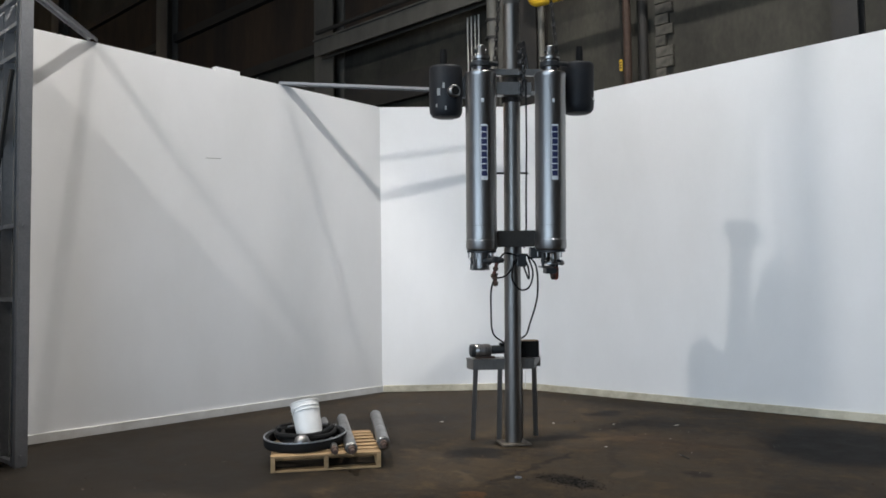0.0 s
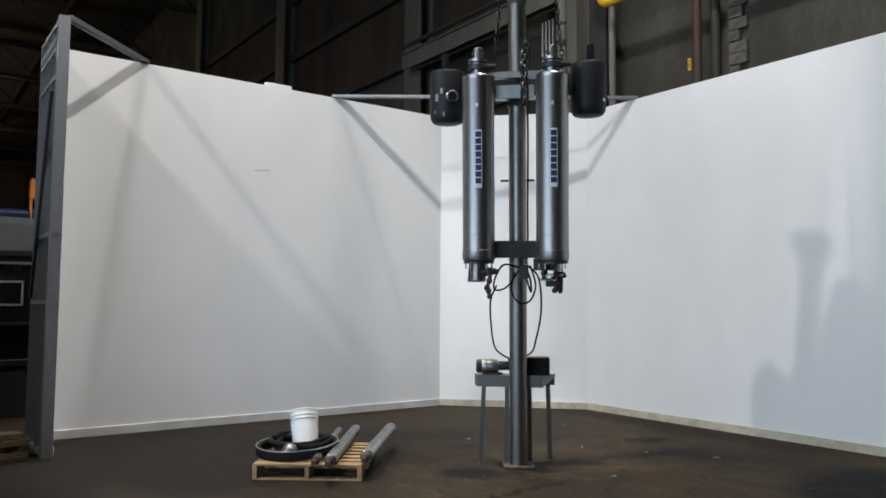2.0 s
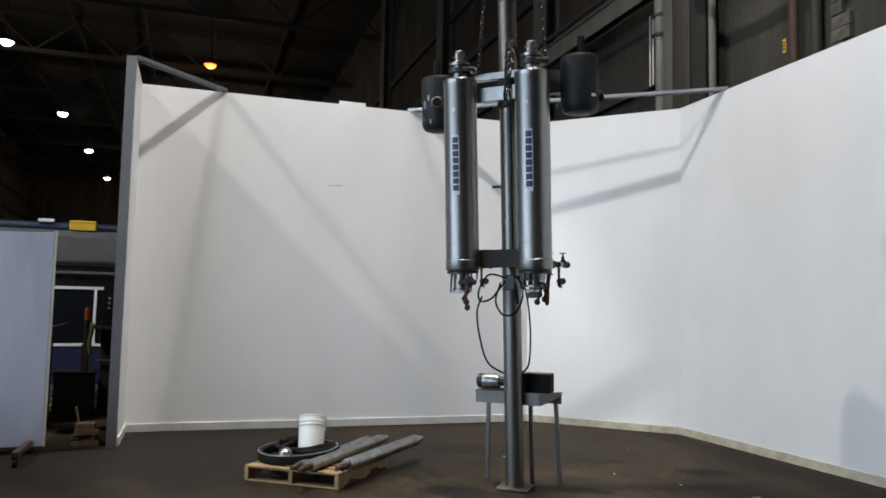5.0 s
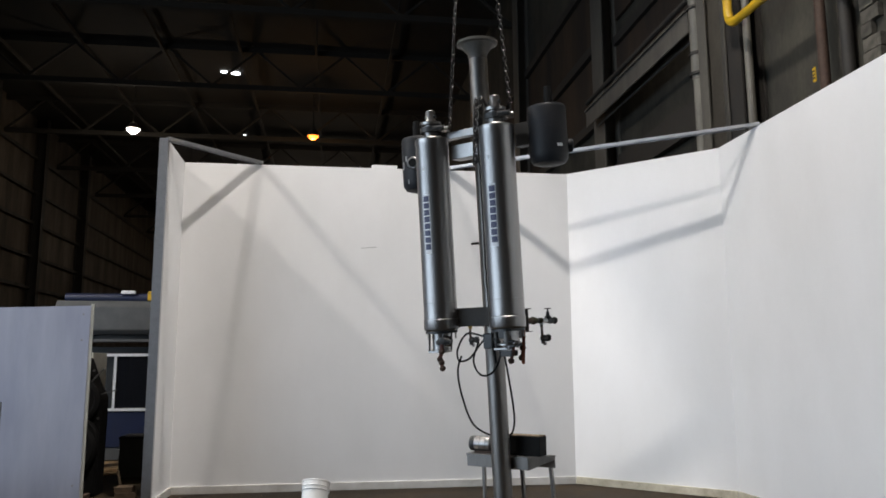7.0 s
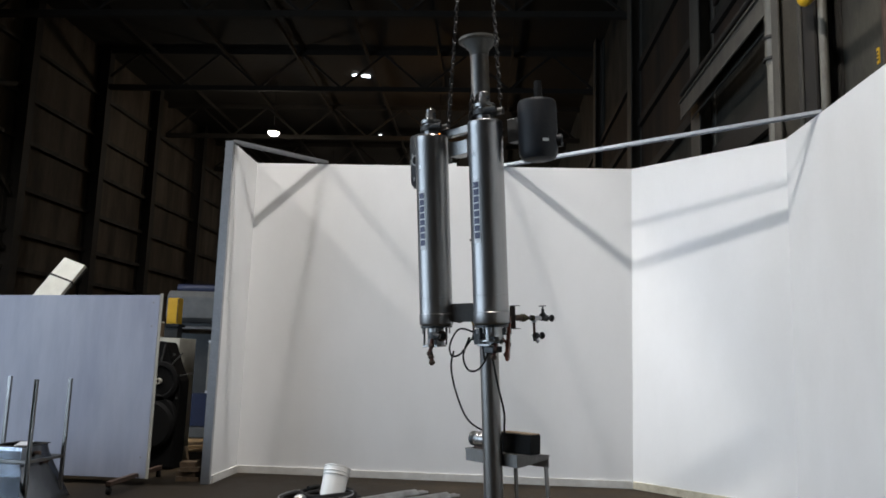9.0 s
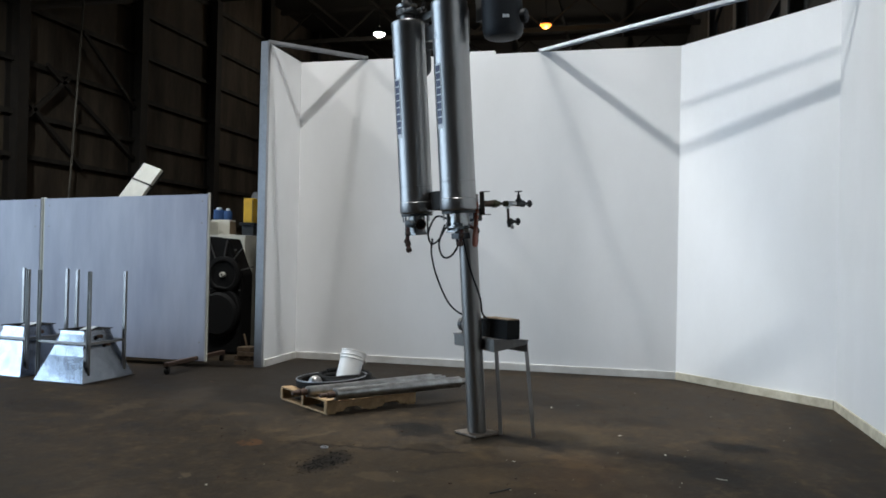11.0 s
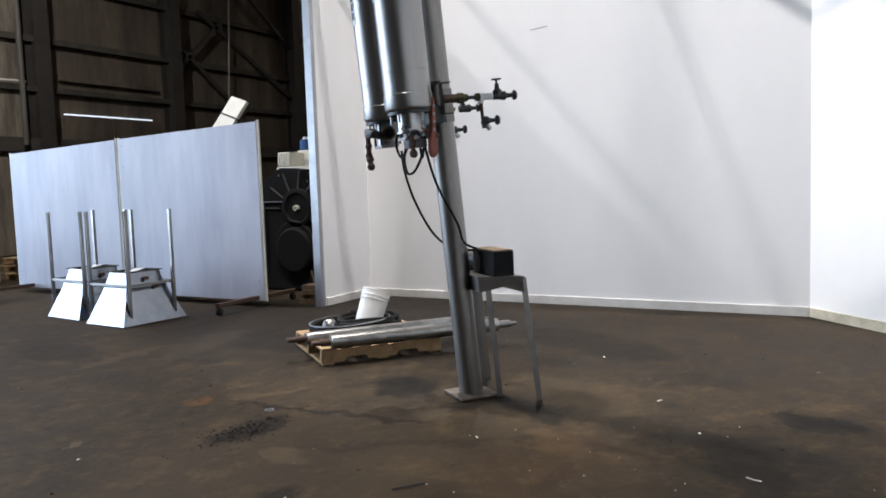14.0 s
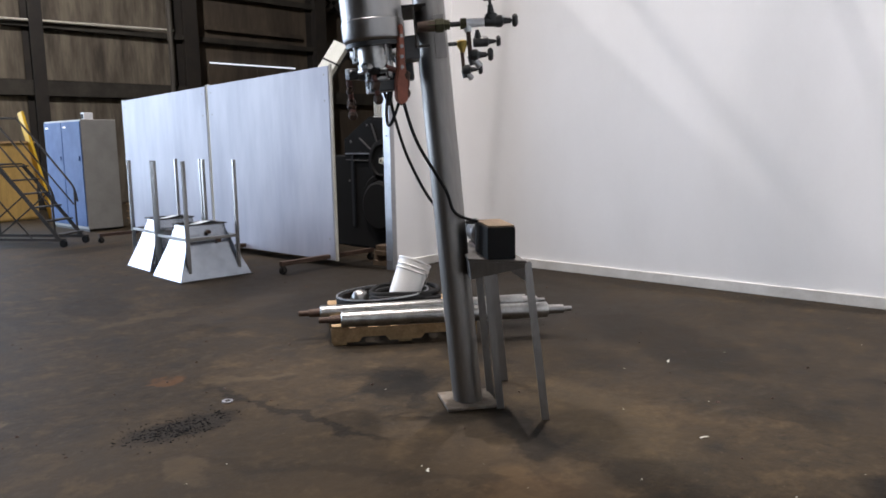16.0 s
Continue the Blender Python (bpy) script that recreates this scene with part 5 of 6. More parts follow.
rolling_panel(-3.60, -1.055, 2.22, 2.30, "bluish white rolling panel with faint streaks", (0.9, -0.9))

# ---- zinc hoppers ----
def hopper(m, label):
    ob = thing("hopper", m, label, "hopper", "zinc hoppers")
    w0, d0, w1, d1, h = 0.43, 0.36, 0.22, 0.17, 0.60
    bm = bmesh.new()
    def ring(w, d, z):
        return [bm.verts.new((sx * w, sy * d, z)) for sx, sy in ((-1, -1), (1, -1), (1, 1), (-1, 1))]
    a, b, c = ring(w0, d0, 0.012), ring(w1 + 0.01, d1 + 0.02, 0.5), ring(w1, d1, h)
    ci, ai = ring(w1 - 0.01, d1 - 0.01, h - 0.002), ring(w0 - 0.02, d0 - 0.02, 0.012)
    for u, v in ((a, b), (b, c), (c, ci), (ci, ai), (ai, a)):
        for k in range(4):
            j = (k + 1) % 4
            bm.faces.new((u[k], u[j], v[j], v[k]))
    bmesh.ops.recalc_face_normals(bm, faces=bm.faces[:])
    part("shell", bm, SHEET, ob, "bright zinc sheet shell")
    bm = bmesh.new()
    for sx, sy, lx, ly in ((0, -1, w0 * 2 + 0.04, 0.03), (0, 1, w0 * 2 + 0.04, 0.03), (-1, 0, 0.03, d0 * 2 - 0.02), (1, 0, 0.03, d0 * 2 - 0.02)):
        box(lx, ly, 0.012, pose(sx * w0, sy * d0, 0.006), 0, bm)
    part("base_rim", bm, DARK_STEEL, ob, "dark flat base rim")
    bm = bmesh.new()
    for sx, sy, lx, ly in ((0, -1, w1 * 2 + 0.05, 0.03), (0, 1, w1 * 2 + 0.05, 0.03), (-1, 0, 0.03, d1 * 2 - 0.02), (1, 0, 0.03, d1 * 2 - 0.02)):
        box(lx, ly, 0.01, pose(sx * (w1 + 0.005), sy * (d1 + 0.005), h + 0.004), 0, bm)
    part("top_rim", bm, DARK_STEEL, ob, "dark top rim")
    for sx in (-1, 1):
        for sy in (-1, 1):
            part("leg", beam_between((sx * (w0 - 0.13), (sy * 0.375 - 0.06), 0.012), (sx * (w0 - 0.13), (sy * 0.375 - 0.06), 1.32), 0.036, 0.036, 0.005, None, (-sx, 0, 0)), STEEL_DULL, ob, "upright angle-iron leg")
    for sy in (-1, 1):
        part("rail", box(w0 * 2 - 0.26, 0.03, 0.03, pose(0, (sy * 0.375 - 0.06), 0.46), 0.003), STEEL_DULL, ob)
    for sx in (-1, 1):
        part("rail", box(0.03, 0.72, 0.03, pose(sx * (w0 - 0.13), -0.06, 0.46), 0.003), STEEL_DULL, ob)
    for dx, z in ((0.0, 0.52), (-0.1, 0.42)):
        t = (z - 0.012) / (0.5 - 0.012)
        y = d0 + (d1 + 0.02 - d0) * min(1, t)
        part("bolt", rod((dx, y - 0.01, z), (dx, y + 0.05, z), 0.022, 10), RUST, ob, "rusty clamp bolt", True)
    part("paper", box(0.2, 0.14, 0.004, pose(0.03, 0.06, h + 0.016, 3, 6, 20)), LABEL, ob, "white sheet of paper on the rim")
    return ob


HOP = hopper(pose(-5.985, 0.79, 0, 0, 0, -4), "upside-down bright zinc sheet hopper with steel legs")
copy_thing(HOP, pose(-6.155, -0.21, 0, 0, 0, -6))

# ---- lamps seen far down the hall ----
def high_bay(x, y, z, amber, m_scale=1.0):
    ob = thing("high_bay_lamp", pose(x, y, z), "lit amber high-bay lamp under the roof" if amber else "lit white high-bay lamp under the roof", "lamp", "high-bay lamps")
    part("reflector", lathe([(0.1, 0.3), (0.16, 0.28), (0.24, 0.1), (0.3, 0.0), (0.29, 0.0), (0.23, 0.1), (0.15, 0.26), (0.1, 0.28)], None, 24, None, True), DARK_STEEL, ob, "dark bell reflector", True)
    part("bulb", lathe([(0.0, -0.16), (0.14, -0.13), (0.25, -0.02), (0.24, 0.05), (0.14, 0.18), (0.0, 0.24)], None, 20), GLOW_AMBER if amber else GLOW, ob, "glowing bulb", True)
    part("rod", rod((0, 0, 0.28), (0, 0, ROOF - z), 0.02, 8), DARK_STEEL, ob, "", True)
    return ob


for lx, ly, amber in ((-31.8, -4.4, False), (-31.8, 3.4, True), (-43.7, 3.8, False), (-54.0, 4.0, False), (-65.8, 4.4, True)):
    high_bay(lx, ly, 12.0, amber)
    lamp("bulb_light", "POINT", pose(lx, ly, 11.7), 160, (1.0, 0.6, 0.25) if amber else (1.0, 0.9, 0.75), 0.25)
for lx, ly in ((-43.7, -4.1), (-54.0, -4.0), (-65.8, -4.0)):
    high_bay(lx, ly, 12.0, False)
for hx, hy, hz, *_ in HIGH_BAY:
    high_bay(hx, hy, hz, False)

# ---- black granulator and other machines behind the panels ----
gran = thing("granulator", pose(-8.60, 0.905, 0), "large black granulator with belt wheels behind the panels", "machine")
OCT = [(-0.62, 0.0), (0.53, 0.0), (0.54, 1.25), (0.44, 1.45), (0.31, 1.79), (-0.12, 1.83), (-0.62, 1.55)]
YZ = Matrix(((0, 0, 1, 0), (1, 0, 0, 0), (0, 1, 0, 0), (0, 0, 0, 1)))
part("housing", prism(OCT, 0.34, Matrix.Translation((-0.38, 0, 0)) @ YZ, None, 0.012), BLACK, gran, "black welded housing")
part("side_plate", prism([(y * 0.97, 0.03 + z * 0.97) for y, z in OCT], 0.03, Matrix.Translation((-0.035, 0, 0)) @ YZ, None, 0.006), BLACK, gran, "black guard plate")
XR = pose(0, 0, 0, 0, 90, 0)
part("drive_housing", box(0.5, 0.95, 1.30, pose(-0.3, -1.1, 0.651), 0.02), BLACK, gran, "black drive housing")
wheel = part("upper_wheel", lathe([(0.0, 0.0), (0.06, 0.0), (0.06, 0.03), (0.2, 0.03), (0.22, 0.05), (0.27, 0.05), (0.285, 0.04), (0.285, -0.02), (0.0, -0.02)], Matrix.Translation((0.03, 0.27, 1.235)) @ XR, 40), BLACK, gran, "black belt wheel", True)
part("hub", lathe([(0.0, 0.06), (0.04, 0.06), (0.045, 0.03), (0.045, 0.0), (0.0, 0.0)], Matrix.Translation((0.05, 0.27, 1.235)) @ XR, 18), PALE, wheel, "pale worn hub", True)
part("hub_bore", rod((0.108, 0.27, 1.235), (0.114, 0.27, 1.235), 0.016, 12), BLACK, wheel, "", True)
part("lower_wheel", lathe([(0.0, 0.02), (0.07, 0.02), (0.08, 0.0), (0.26, 0.0), (0.28, 0.05), (0.34, 0.05), (0.36, 0.03), (0.36, -0.03), (0.0, -0.03)], Matrix.Translation((0.03, 0.2, 0.70)) @ XR, 44), BLACK, gran, "large black belt wheel", True)
RIB = material("scuffed_dark_edge", (0.075, 0.075, 0.072), 0.6, second=(0.03, 0.03, 0.03), scale=9, fine=0.25)
for a in (15, 50, 80, 112, 145, 178):
    d = Vector((0, math.cos(radians(a)), math.sin(radians(a))))
    c = Vector((0.004, 0.2, 1.22))
    part("rib", beam_between(c + d * 0.29, c + d * (0.56 if a < 170 else 0.75), 0.016, 0.026, None, None, (1, 0, 0)), RIB, gran, "scuffed guard rib")
for y, z in ((-0.45, 1.5), (0.44, 1.62), (0.52, 1.0), (-0.5, 0.95), (-0.1, 1.72)):
    part("bolt", rod((0.0, y, z), (0.012, y, z), 0.018, 8), RIB, gran)
part("side_bar", box(0.04, 0.05, 1.0, pose(0.0, -0.42, 0.8), 0.004), MOTOR, gran, "dark upright bar")
part("belt_guard", lathe([(0.0, 0.1), (0.3, 0.1), (0.34, 0.07), (0.35, 0.0), (0.0, 0.0)], Matrix.Translation((0.02, 0.2, 0.62)) @ XR, 36), BLACK, gran, "round black belt guard", True)
part("cross_bar", box(0.03, 0.5, 0.02, pose(0.01, -0.3, 1.33), 0.002), GALV, gran)
grey_cab = thing("switch_cabinet", pose(-9.66, 0.62, 0), "wide pale grey switch cabinet behind the granulator", "cabinet")
part("body", box(0.66, 0.98, 1.87, pose(0, 0, 0.936), 0.008), PALE, grey_cab)
for y in (-0.245, 0.245):
    part("door", box(0.012, 0.46, 1.74, pose(0.333, y, 0.95), 0.003), PALE, grey_cab)
top_box = thing("control_box", pose(-9.87, 0.39, 1.872), "pale control box standing on the grey cabinet", "box")
part("body", box(0.22, 0.35, 0.27, pose(0, 0, 0.136), 0.008), PALE, top_box)
part("side_panel", box(0.19, 0.01, 0.22, pose(0, 0.178, 0.136), 0.003), CARDBOARD, top_box, "brown side panel")
rad = thing("ribbed_blower", pose(-9.53, 0.27, 1.872), "pale ribbed blower casing on the cabinet", "blower")
part("casing", box(0.36, 0.24, 0.23, pose(0, 0, 0.116), 0.01), PALE, rad)
for k in range(5):
    part("rib", box(0.02, 0.026, 0.2, pose(0.186, -0.1 + k * 0.05, 0.116), 0.004), PALE, rad)
for dx, y, r, h in ((0.0, 0.30, 0.095, 0.16), (0.0, 0.475, 0.07, 0.14)):
    dr = thing("blue_motor", pose(-9.87 + dx, y, 2.144), "dark blue small motor on the control box", "motor", "blue motors")
    part("body", lathe([(0.0, 0), (r * 0.8, 0), (r, 0.02), (r, h), (r * 0.8, h + 0.02), (0.0, h + 0.02)], None, 20), BLUE, dr, "", True)
    part("cap", lathe([(0.0, h + 0.019), (r * 0.5, h + 0.019), (r * 0.45, h + 0.06), (0.0, h + 0.06)], None, 16), LABEL, dr, "pale cap", True)
yst = thing("dark_stand", pose(-11.1, 0.25, 0), "dark steel stand behind the switch cabinet", "stand")
part("column", box(0.22, 0.24, 2.1, pose(0, 0, 1.05), 0.01), BLACK_IRON, yst)
part("head_plate", box(0.3, 0.3, 0.05, pose(0, 0, 2.126), 0.006), MOTOR, yst)
yb = thing("yellow_box", pose(-11.1, 0.25, 2.153), "bright yellow upright steel box on a dark stand", "box")
part("body", box(0.2, 0.2, 0.46, pose(0, 0, 0.231), 0.008), YELLOW, yb)
part("door", box(0.008, 0.16, 0.4, pose(0.103, 0, 0.231), 0.002), YELLOW, yb)
part("frame_seam", box(0.01, 0.014, 0.42, pose(0.101, 0.088, 0.231)), DARK_STEEL, yb, "dark seam")

mon = thing("control_desk", pose(-10.65, 2.22, 0), "black machine control desk with a framed screen", "machine")
part("body", box(0.5, 0.84, 1.22, pose(-0.3, 0.02, 0.611), 0.01), BLACK_IRON, mon)
head = part("screen_housing", box(0.3, 0.82, 0.62, pose(-0.155, 0.02, 1.58), 0.02), BLACK, mon, "black screen housing")
for sy, sz, y, z in ((0.42, 0.03, 0.0, 1.815), (0.42, 0.03, 0.0, 1.505), (0.03, 0.31, -0.195, 1.66), (0.03, 0.31, 0.195, 1.66)):
    part("screen_bezel", box(0.016, sy, sz, pose(0.006, y, z), 0.002), GREY, head, "pale screen bezel")
part("screen", box(0.01, 0.37, 0.29, pose(0.003, 0, 1.66), 0.001), SCREEN, head, "dark glass screen")
for k in range(3):
    part("button", rod((-0.006, -0.30, 1.70 - 0.075 * k), (0.012, -0.30, 1.70 - 0.075 * k), 0.022, 10), GREY, head, "pale button", True)
part("shelf", box(0.55, 1.0, 0.03, pose(-0.1, -0.05, 1.26), 0.004), DARK_STEEL, mon, "dark shelf")
part("rail", box(0.03, 0.86, 0.018, pose(0.0, 0.0, 0.77), 0.003), GALV, mon)
bag = thing("green_rag", pose(-10.48, 1.72, 1.276), "crumpled dull green rag hanging over the desk shelf", "rag")
part("cloth", tube([(-0.1, 0.0, 0.02), (0.04, 0.0, 0.03), (0.08, 0.01, -0.05), (0.07, -0.02, -0.22), (0.08, 0.0, -0.36), (0.07, 0.01, -0.42)], 0.03, 8), material("dull_green_cloth", (0.10, 0.12, 0.05), 0.85), bag, "", True)
beacon = thing("orange_beacon", pose(-10.66, 1.62, 1.0), "orange signal post beside the control desk", "beacon")
part("stem", rod((0, 0, 0), (0, 0, 0.37), 0.03, 12), DARK_STEEL, beacon, "dark stem", True)
part("lens", lathe([(0.0, 0.37), (0.034, 0.37), (0.034, 0.52), (0.028, 0.55), (0.0, 0.56)], None, 16), material("orange_plastic", (0.40, 0.09, 0.01), 0.4), beacon, "orange lens", True)
lowbox = thing("steel_bin", pose(-10.7, 1.5, 0), "dull grey-green steel bin on the floor", "bin")
part("body", box(0.6, 0.5, 0.58, pose(0, 0, 0.291), 0.01), HOOD, lowbox)
part("rim", box(0.63, 0.53, 0.03, pose(0, 0, 0.59), 0.006), DARK_STEEL, lowbox)
part("post", box(0.1, 0.1, 0.4, pose(0.04, 0.12, 0.802), 0.006), DARK_STEEL, lowbox, "dark short post")

BIN_ORANGE = material("bright_orange_plastic", (0.55, 0.17, 0.02), 0.5, second=(0.38, 0.11, 0.02), scale=6, fine=0.1)
ext = thing("packing_machine", pose(-12.7, 1.4, 0), "large dark packing machine with grey hood and glazed front", "machine")
part("hood", prism([(-0.6, 0.0), (-0.05, 0.0), (0.02, 0.08), (0.02, 0.5), (-0.08, 0.62), (-0.6, 0.62)], 4.0, pose(0, 2.0, 2.27) @ Matrix(((1, 0, 0, 0), (0, 0, -1, 0), (0, 1, 0, 0), (0, 0, 0, 1))), None, 0.01), HOOD, ext, "grey rounded hood")
part("top_roller", rod((-0.4, -1.95, 2.97), (-0.4, 2.0, 2.97), 0.085, 18), DEEP_BLUE, ext, "dark blue roller", True)
part("top_lamp", box(0.08, 0.26, 0.06, pose(-0.3, -0.8, 3.07), 0.01), LABEL, ext, "pale lamp housing")
part("cross_beam", box(0.5, 3.9, 0.05, pose(-0.25, 0.05, 2.15), 0.006), HOOD, ext, "grey cross beam")
part("backing", box(0.4, 3.9, 1.9, pose(-0.6, 0.05, 1.1), 0.01), BLACK_IRON, ext, "black inner housing")
part("housing_top", box(0.5, 3.9, 0.14, pose(-0.5, 0.05, 2.2), 0.004), BLACK_IRON, ext)
win = part("window_frame", box(0.04, 1.9, 0.05, pose(0.02, -0.12, 1.885), 0.004), LABEL, ext, "white window frame")
part("frame_bar", box(0.04, 1.9, 0.05, pose(0.02, -0.12, 0.9), 0.004), LABEL, win)
for y in (-1.05, -0.88, 0.1, 0.82):
    part("frame_bar", box(0.036, 0.045 if y != -1.05 else 0.025, 0.95, pose(0.018, y, 1.392), 0.003), LABEL if y != -1.05 else GREY, win)
for y in (-0.39, 0.46):
    part("pane", box(0.01, 0.94 if y < 0 else 0.7, 0.93, pose(0.0, y, 1.392)), SCREEN, win, "dark glass pane")
part("blue_skirt", box(0.3, 3.6, 0.63, pose(-0.14, 0.05, 0.545), 0.008), DEEP_BLUE, ext, "blue enamel skirt")
part("plinth", box(0.36, 3.7, 0.2, pose(-0.14, 0.05, 0.115), 0.006), HOOD, ext, "grey plinth")
yl = thing("yellow_case", pose(-12.95, 2.62 - 1.4, 2.895), "low yellow case on the machine hood", "case")
part("body", box(0.24, 0.42, 0.17, pose(0.1, 0, 0.087), 0.008), YELLOW, yl)
part("lid_seam", box(0.004, 0.4, 0.008, pose(0.2225, 0, 0.13)), DARK_STEEL, yl, "dark lid seam")
ob_ = thing("orange_bin", pose(-13.12, 2.92, 2.895), "orange plastic bin on thin orange legs atop the machine hood", "bin")
part("tub", prism([(-0.17, 0.0), (0.17, 0.0), (0.165, 0.3), (0.12, 0.34), (-0.165, 0.34)], 0.2, pose(0, 0, 0.32) @ Matrix(((0, 0, 1, 0), (1, 0, 0, 0), (0, 1, 0, 0), (0, 0, 0, 1))), None, 0.012), BIN_ORANGE, ob_, "orange plastic tub")
for x in (0.02, 0.18):
    for y in (-0.15, 0.15):
        part("leg", rod((x, y, 0), (x, y, 0.33), 0.012, 8), BIN_ORANGE, ob_, "", True)
    part("rail", rod((x, -0.15, 0.14), (x, 0.15, 0.14), 0.009, 8), BIN_ORANGE, ob_, "", True)
ply = thing("plywood_sheet", pose(-11.5, 0.65, 0, 0, 0, 8), "tan plywood sheet lying on the floor", "sheet")
part("sheet", box(1.7, 1.1, 0.03, pose(0, 0, 0.016), 0.004), WOOD, ply)
part("batten", box(0.09, 1.1, 0.05, pose(0.7, 0, 0.057), 0.004), WOOD, ply)

# tilted pale chute sticking up over the panels
ch = thing("conveyor_chute", Matrix.Translation((-9.36, -1.05, 2.55)) @ pose(0, 0, 0, -20, -27, 0), "tilted pale conveyor chute standing above the panels", "chute")
part("tray", box(0.07, 0.42, 0.95, pose(0, 0, 0.12), 0.01), PALE, ch, "pale wooden tray")
part("strap", box(0.085, 0.44, 0.03, pose(0, 0, 0.25), 0.004), DARK_STEEL, ch, "dark strap")
part("rib", box(0.05, 0.03, 0.95, pose(-0.05, 0.2, 0.12), 0.004), DARK_STEEL, ch)
part("support", beam_between((-0.15, 0.0, -0.3), (-0.15 - 1.0, 0.0, -2.2), 0.08, 0.08), DARK_STEEL, ch, "dark support leg")
lump = thing("covered_bundle", pose(-9.1, -1.95, 0), "pale dusty bundle on a dark stand", "bundle")
part("stand", box(0.5, 0.5, 2.3, pose(0, 0, 1.15), 0.01), BLACK_IRON, lump, "dark stand")
part("bundle", lathe([(0.0, 0.0), (0.28, 0.0), (0.30, 0.03), (0.24, 0.09), (0.12, 0.13), (0.0, 0.14)], pose(0, 0, 2.302), 14), CARDBOARD, lump, "dusty bundle", True)

# blocks and a broom by the return wall's end
for k, (x, y, z, a, l) in enumerate(((-7.78, 2.02, 0.03, 8, 0.3), (-7.8, 2.0, 0.092, -4, 0.26), (-7.77, 2.03, 0.154, 12, 0.24), (-7.79, 2.01, 0.216, 3, 0.2))):
    blk = thing("wood_block", pose(x, y, z, 0, 0, a), "rough wooden block in a small stack", "block", "stacked wooden blocks")
    part("block", box(0.22, l, 0.058, None, 0.004), OLD_WOOD, blk)
stick = thing("wood_stick", pose(-7.98, 1.96, 0.0, 10, 8, 0), "short brown stick leaning by the studs", "stick")
part("stick", rod((0, 0, 0.0), (0, 0, 0.42), 0.014, 10), CARDBOARD, stick, "", True)

# ---- blue cabinet, rolling stairs and odds by the far wall ----
cab = thing("electrical_cabinet", pose(-7.45, -5.79, 0) @ Matrix.Diagonal((1, 1, 1.04, 1)), "tall blue-fronted grey electrical cabinet", "cabinet")
part("body", box(0.62, 1.6, 1.86, pose(0, 0, 0.97), 0.012), GREY, cab, "grey steel body")
for y in (-0.4, 0.4):
    d = part("door", box(0.02, 0.775, 1.78, pose(0.322, y, 0.98), 0.006), BLUE, cab, "blue enamel door")
    part("latch", rod((0.33, y + 0.28, 1.25), (0.35, y + 0.28, 1.25), 0.04, 12), BLUE, d, "round blue latch", True)
    part("name_plate", box(0.004, 0.12, 0.03, pose(0.334, y - 0.25, 1.78)), LABEL, d, "small pale plate")
part("plinth", box(0.56, 1.5, 0.04, pose(0, 0, 0.02)), BLACK_IRON, cab, "black plinth")
sm = thing("small_box", pose(-7.43, -5.39, 1.979), "small white box on the cabinet", "box")
part("box", box(0.16, 0.14, 0.13, pose(0, 0, 0.066), 0.008), LABEL, sm)
part("dark_face", box(0.006, 0.1, 0.09, pose(0.083, 0, 0.066)), BLACK, sm, "dark face")

U = Vector((0.53, -0.85, 0)).normalized()
V = Vector((-U.y, U.x, 0)) * -1
stair = thing("rolling_stairs", Matrix(((U.x, V.x, 0, -6.22), (U.y, V.y, 0, -3.33), (0, 0, 1, 0), (0, 0, 0, 1))) @ Matrix.Scale(0.87, 4), "dark steel rolling warehouse stairs with handrails", "stairs")
for sy in (-0.3, 0.3):
    part("stringer", beam_between((0.05, sy, 0.12), (1.15, sy, 1.42), 0.03, 0.06), DARK_STEEL, stair)
    part("handrail", tube([(0.1, sy, 0.75), (0.15, sy, 0.98), (0.3, sy, 1.2), (1.1, sy, 2.15), (1.25, sy, 2.25), (1.7, sy, 2.25), (1.8, sy, 2.2), (1.8, sy, 1.45)], 0.018, 8), DARK_STEEL, stair, "", True)
    part("mid_rail", rod((0.18, sy, 0.7), (1.15, sy, 1.85), 0.014, 8), DARK_STEEL, stair, "", True)
    part("base_rail", beam_between((-0.05, sy, 0.13), (2.1, sy, 0.13), 0.035, 0.05), DARK_STEEL, stair)
    part("upright", rod((1.75, sy, 0.12), (1.75, sy, 1.45), 0.018, 8), DARK_STEEL, stair, "", True)
    part("upright", rod((0.15, sy, 0.15), (0.15, sy, 0.98), 0.016, 8), DARK_STEEL, stair, "", True)
    part("brace", rod((0.6, sy, 0.14), (1.72, sy, 1.4), 0.014, 8), DARK_STEEL, stair, "", True)
    part("brace", rod((1.72, sy, 0.16), (0.7, sy, 0.9), 0.014, 8), DARK_STEEL, stair, "", True)
    for x in (0.0, 2.05):
        part("caster", rod((x, sy - 0.02, 0.065), (x, sy + 0.02, 0.065), 0.065, 16), BLACK, stair, "black caster wheel", True)
for k in range(6):
    part("tread", box(0.17, 0.58, 0.025, pose(0.1 + k * 0.2, 0, 0.22 + k * 0.236), 0.003), DARK_STEEL, stair)
part("platform", box(0.65, 0.6, 0.03, pose(1.48, 0, 1.44), 0.003), DARK_STEEL, stair)
TAN = material("tan_plywood", (0.50, 0.33, 0.10), 0.7, second=(0.30, 0.19, 0.06), scale=5, amount=0.8, bump=0.1, stretch=(1, 1, 0.2), fine=0.3)
crate = thing("crate", pose(-6.95, -9.2, 0, 0, 0, 15), "big tan plywood crate by the hall wall", "crate")
part("body", box(1.1, 1.4, 1.6, pose(0, 0, 0.802), 0.05), TAN, crate, "tan plywood sides")
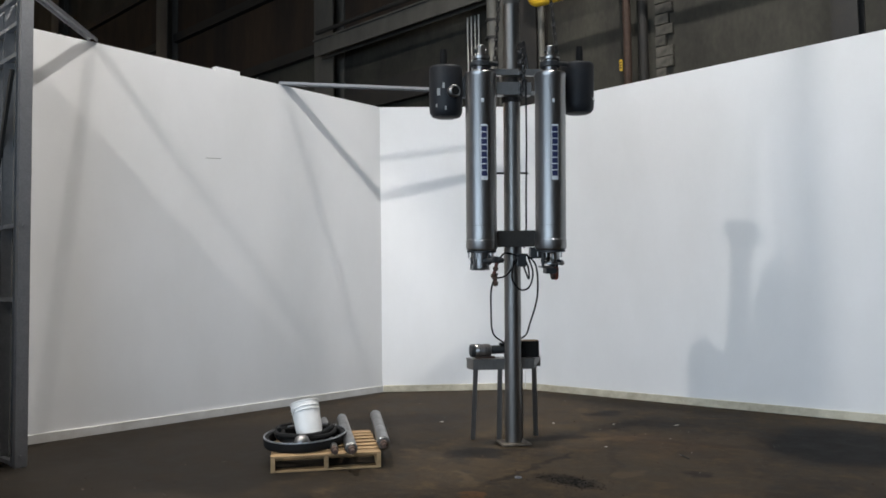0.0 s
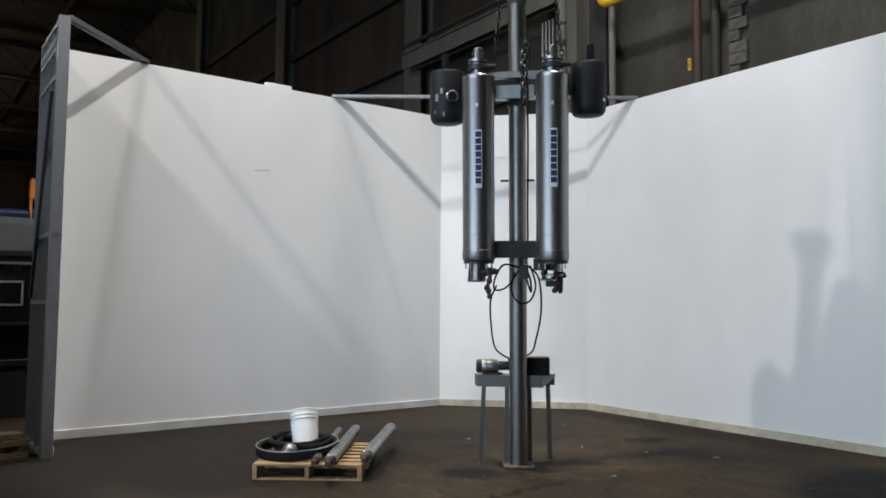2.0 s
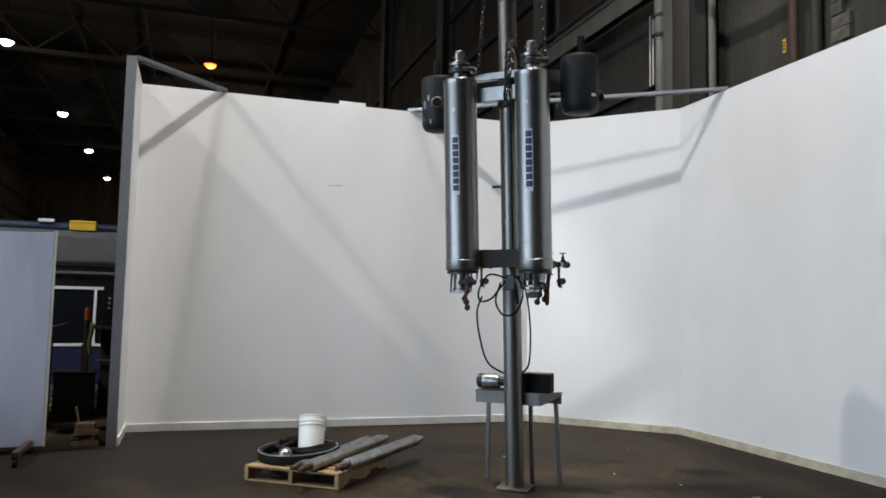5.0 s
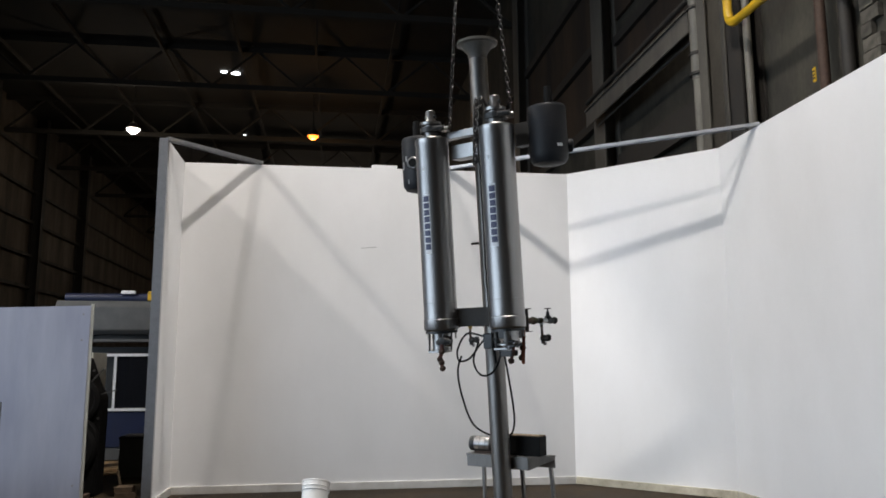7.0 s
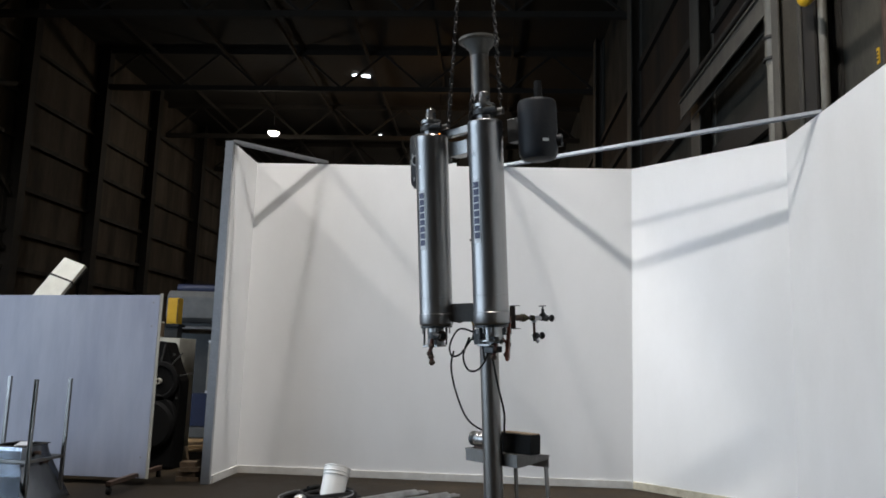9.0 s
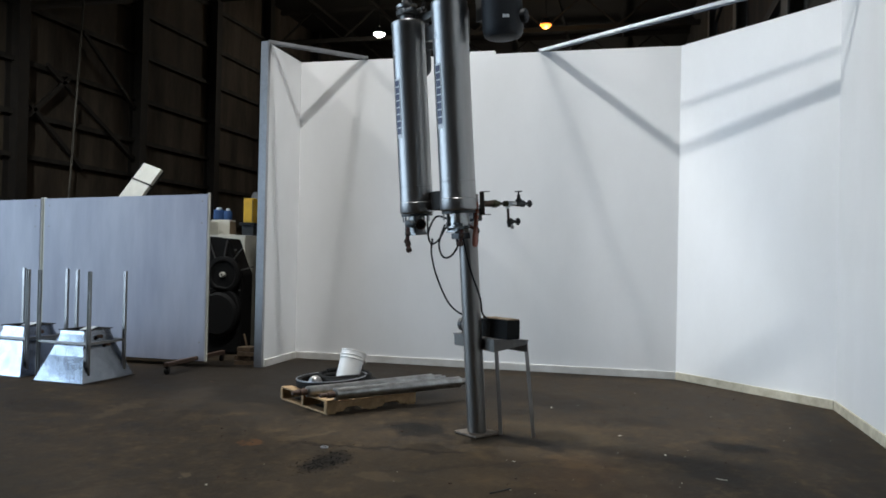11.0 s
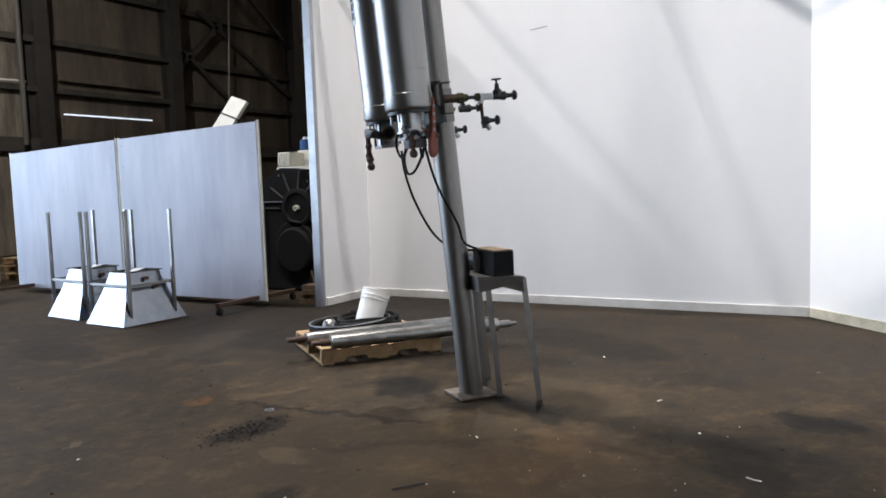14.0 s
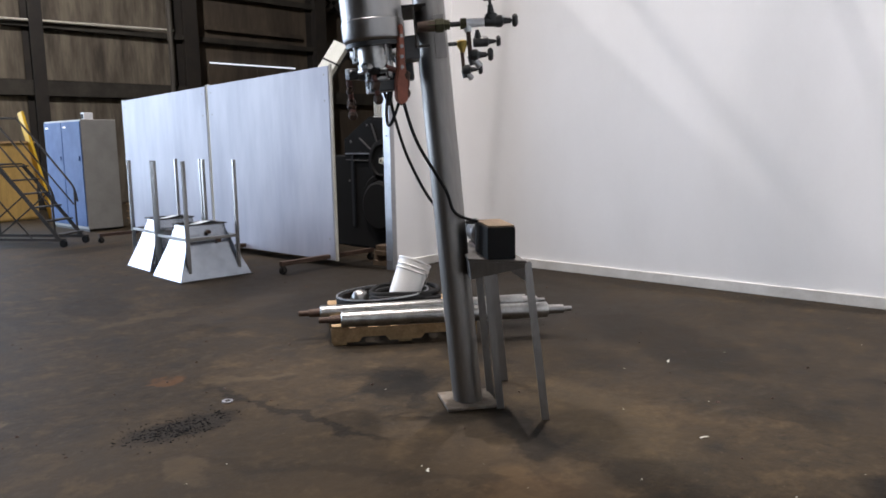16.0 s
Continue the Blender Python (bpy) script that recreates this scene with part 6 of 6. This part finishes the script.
for y in (-0.55, 0.55):
    part("batten", box(0.03, 0.1, 1.5, pose(0.565, y, 0.802), 0.004), WOOD, crate)
part("lid", box(1.16, 1.46, 0.04, pose(0, 0, 1.623), 0.004), WOOD, crate)
plank = thing("plank", Matrix.Translation((-7.78, -8.3, 0.0)) @ pose(0, 0, 0, 10, 8, 0), "yellow-painted plank leaning upright", "plank")
part("board", box(0.05, 0.24, 2.3, pose(0, 0, 1.15), 0.004), YELLOW, plank)
stack = thing("pallet_stack", pose(-8.6, -5.2, 0), "low stack of yellow pine pallets", "pallet")
for k in range(3):
    for j in range(5):
        part("board", box(0.9, 0.12, 0.02, pose(0, -0.4 + j * 0.2, 0.13 + k * 0.14), 0.002), WOOD, stack)
    for y in (-0.4, 0, 0.4):
        part("block", box(0.86, 0.08, 0.1, pose(0, y, 0.068 + k * 0.14), 0.002), WOOD, stack)
drum = thing("drum", pose(-8.6, -5.2, 0.44 - 0.018), "blue drum standing on the pallets", "drum")
part("shell", lathe([(0.0, 0.0), (0.27, 0.0), (0.28, 0.02), (0.28, 0.25), (0.29, 0.26), (0.29, 0.28), (0.28, 0.29), (0.28, 0.55), (0.29, 0.56), (0.29, 0.58), (0.28, 0.59), (0.28, 0.86), (0.0, 0.86)], None, 28), BLUE, drum, "", True)
part("lid", lathe([(0.0, 0.861), (0.29, 0.861), (0.29, 0.95), (0.27, 0.99), (0.0, 0.99)], None, 28), LABEL, drum, "white lid", True)

# ---- litter on the floor ----
def litter(name, label, n, place, size, mat, seed, flat=0.5):
    rng = random.Random(seed)
    verts, faces = [], []
    for _ in range(n):
        x, y = place(rng)
        s = size * rng.uniform(0.4, 1.3)
        a = rng.uniform(0, 6.28)
        k = rng.uniform(0.5, 1.8)
        off = len(verts)
        pts = [(-1, -k), (1, -k * rng.uniform(0.3, 1)), (rng.uniform(0.4, 1), k), (-rng.uniform(0.4, 1), k * rng.uniform(0.4, 1))]
        for z in (0.0, s * flat):
            f = 1.0 if z == 0 else 0.65
            for px, py in pts:
                verts.append((x + s * f * (px * math.cos(a) - py * math.sin(a)) * 0.5, y + s * f * (px * math.sin(a) + py * math.cos(a)) * 0.5, 0.001 + z * (1 + 0.3 * px)))
        faces += [tuple(off + i for i in f) for f in ((3, 2, 1, 0), (4, 5, 6, 7), (0, 1, 5, 4), (1, 2, 6, 5), (2, 3, 7, 6), (3, 0, 4, 7))]
    me = bpy.data.meshes.new(name)
    me.from_pydata(verts, [], faces)
    me.materials.append(mat)
    return tagged(new(name, me), label, "debris", "", "stuff")


litter("black_crumbs", "patch of black crumbled residue on the floor", 520, lambda r: (-3.34 + r.gauss(0, 0.17), 5.06 + r.gauss(0, 0.09)), 0.009, STAIN, 3, 0.2)
litter("pale_flakes", "scattered pale paint flakes on the floor", 55, lambda r: (r.uniform(-7.5, 0.5), r.uniform(2.6, 9.2)), 0.007, PALE, 5, 0.15)
litter("pale_flakes", "pale paint flakes near the table", 30, lambda r: (-3.4 + r.gauss(0, 0.9), 7.0 + r.gauss(0, 0.8)), 0.007, PALE, 8, 0.15)
litter("dark_grit", "dark grit scattered over the floor", 500, lambda r: (r.uniform(-8, 1.5), r.uniform(-2, 9.2)), 0.013, RUST, 11, 0.4)
litter("wall_dust", "dust and chips along the booth wall", 60, lambda r: (WA + 0.12 + abs(r.gauss(0, 0.12)), r.uniform(2.5, 7.8)), 0.008, CARDBOARD, 13, 0.2)
for n, (x, y, a, l) in enumerate(((-6.09, 6.5, 20, 0.06), (-4.98, 7.23, -30, 0.05), (-3.8, 7.97, 70, 0.08), (-3.82, 6.44, 40, 0.035), (-2.56, 4.53, 0, 0.02), (-4.4, 7.6, 10, 0.03))):
    chip = thing("paper_scrap", pose(x, y, 0.001, 0, 0, a), "torn pale scrap lying on the floor", "scrap", "scraps on the floor")
    part("scrap", prism([(-l / 2, -0.003), (0.0, -0.009), (l / 2, -0.001), (l * 0.45, 0.007), (-0.005, 0.001), (-l / 2, 0.006)], 0.002), PALE, chip)
twig = thing("wood_splinter", pose(-3.01, 6.47, 0.008, 0, 0, 140), "thin dark splinter of wood on the floor", "splinter")
part("splinter", rod((-0.09, 0, 0), (0.09, 0, 0.002), 0.005, 6), DARK_STEEL, twig)
ring = thing("washer", pose(-3.75, 4.89, 0.004), "steel ring washer lying on the floor", "washer")
part("ring", lathe([(0.018, -0.003), (0.032, -0.003), (0.032, 0.003), (0.018, 0.003)], None, 20, None, True), GALV, ring, "", True)
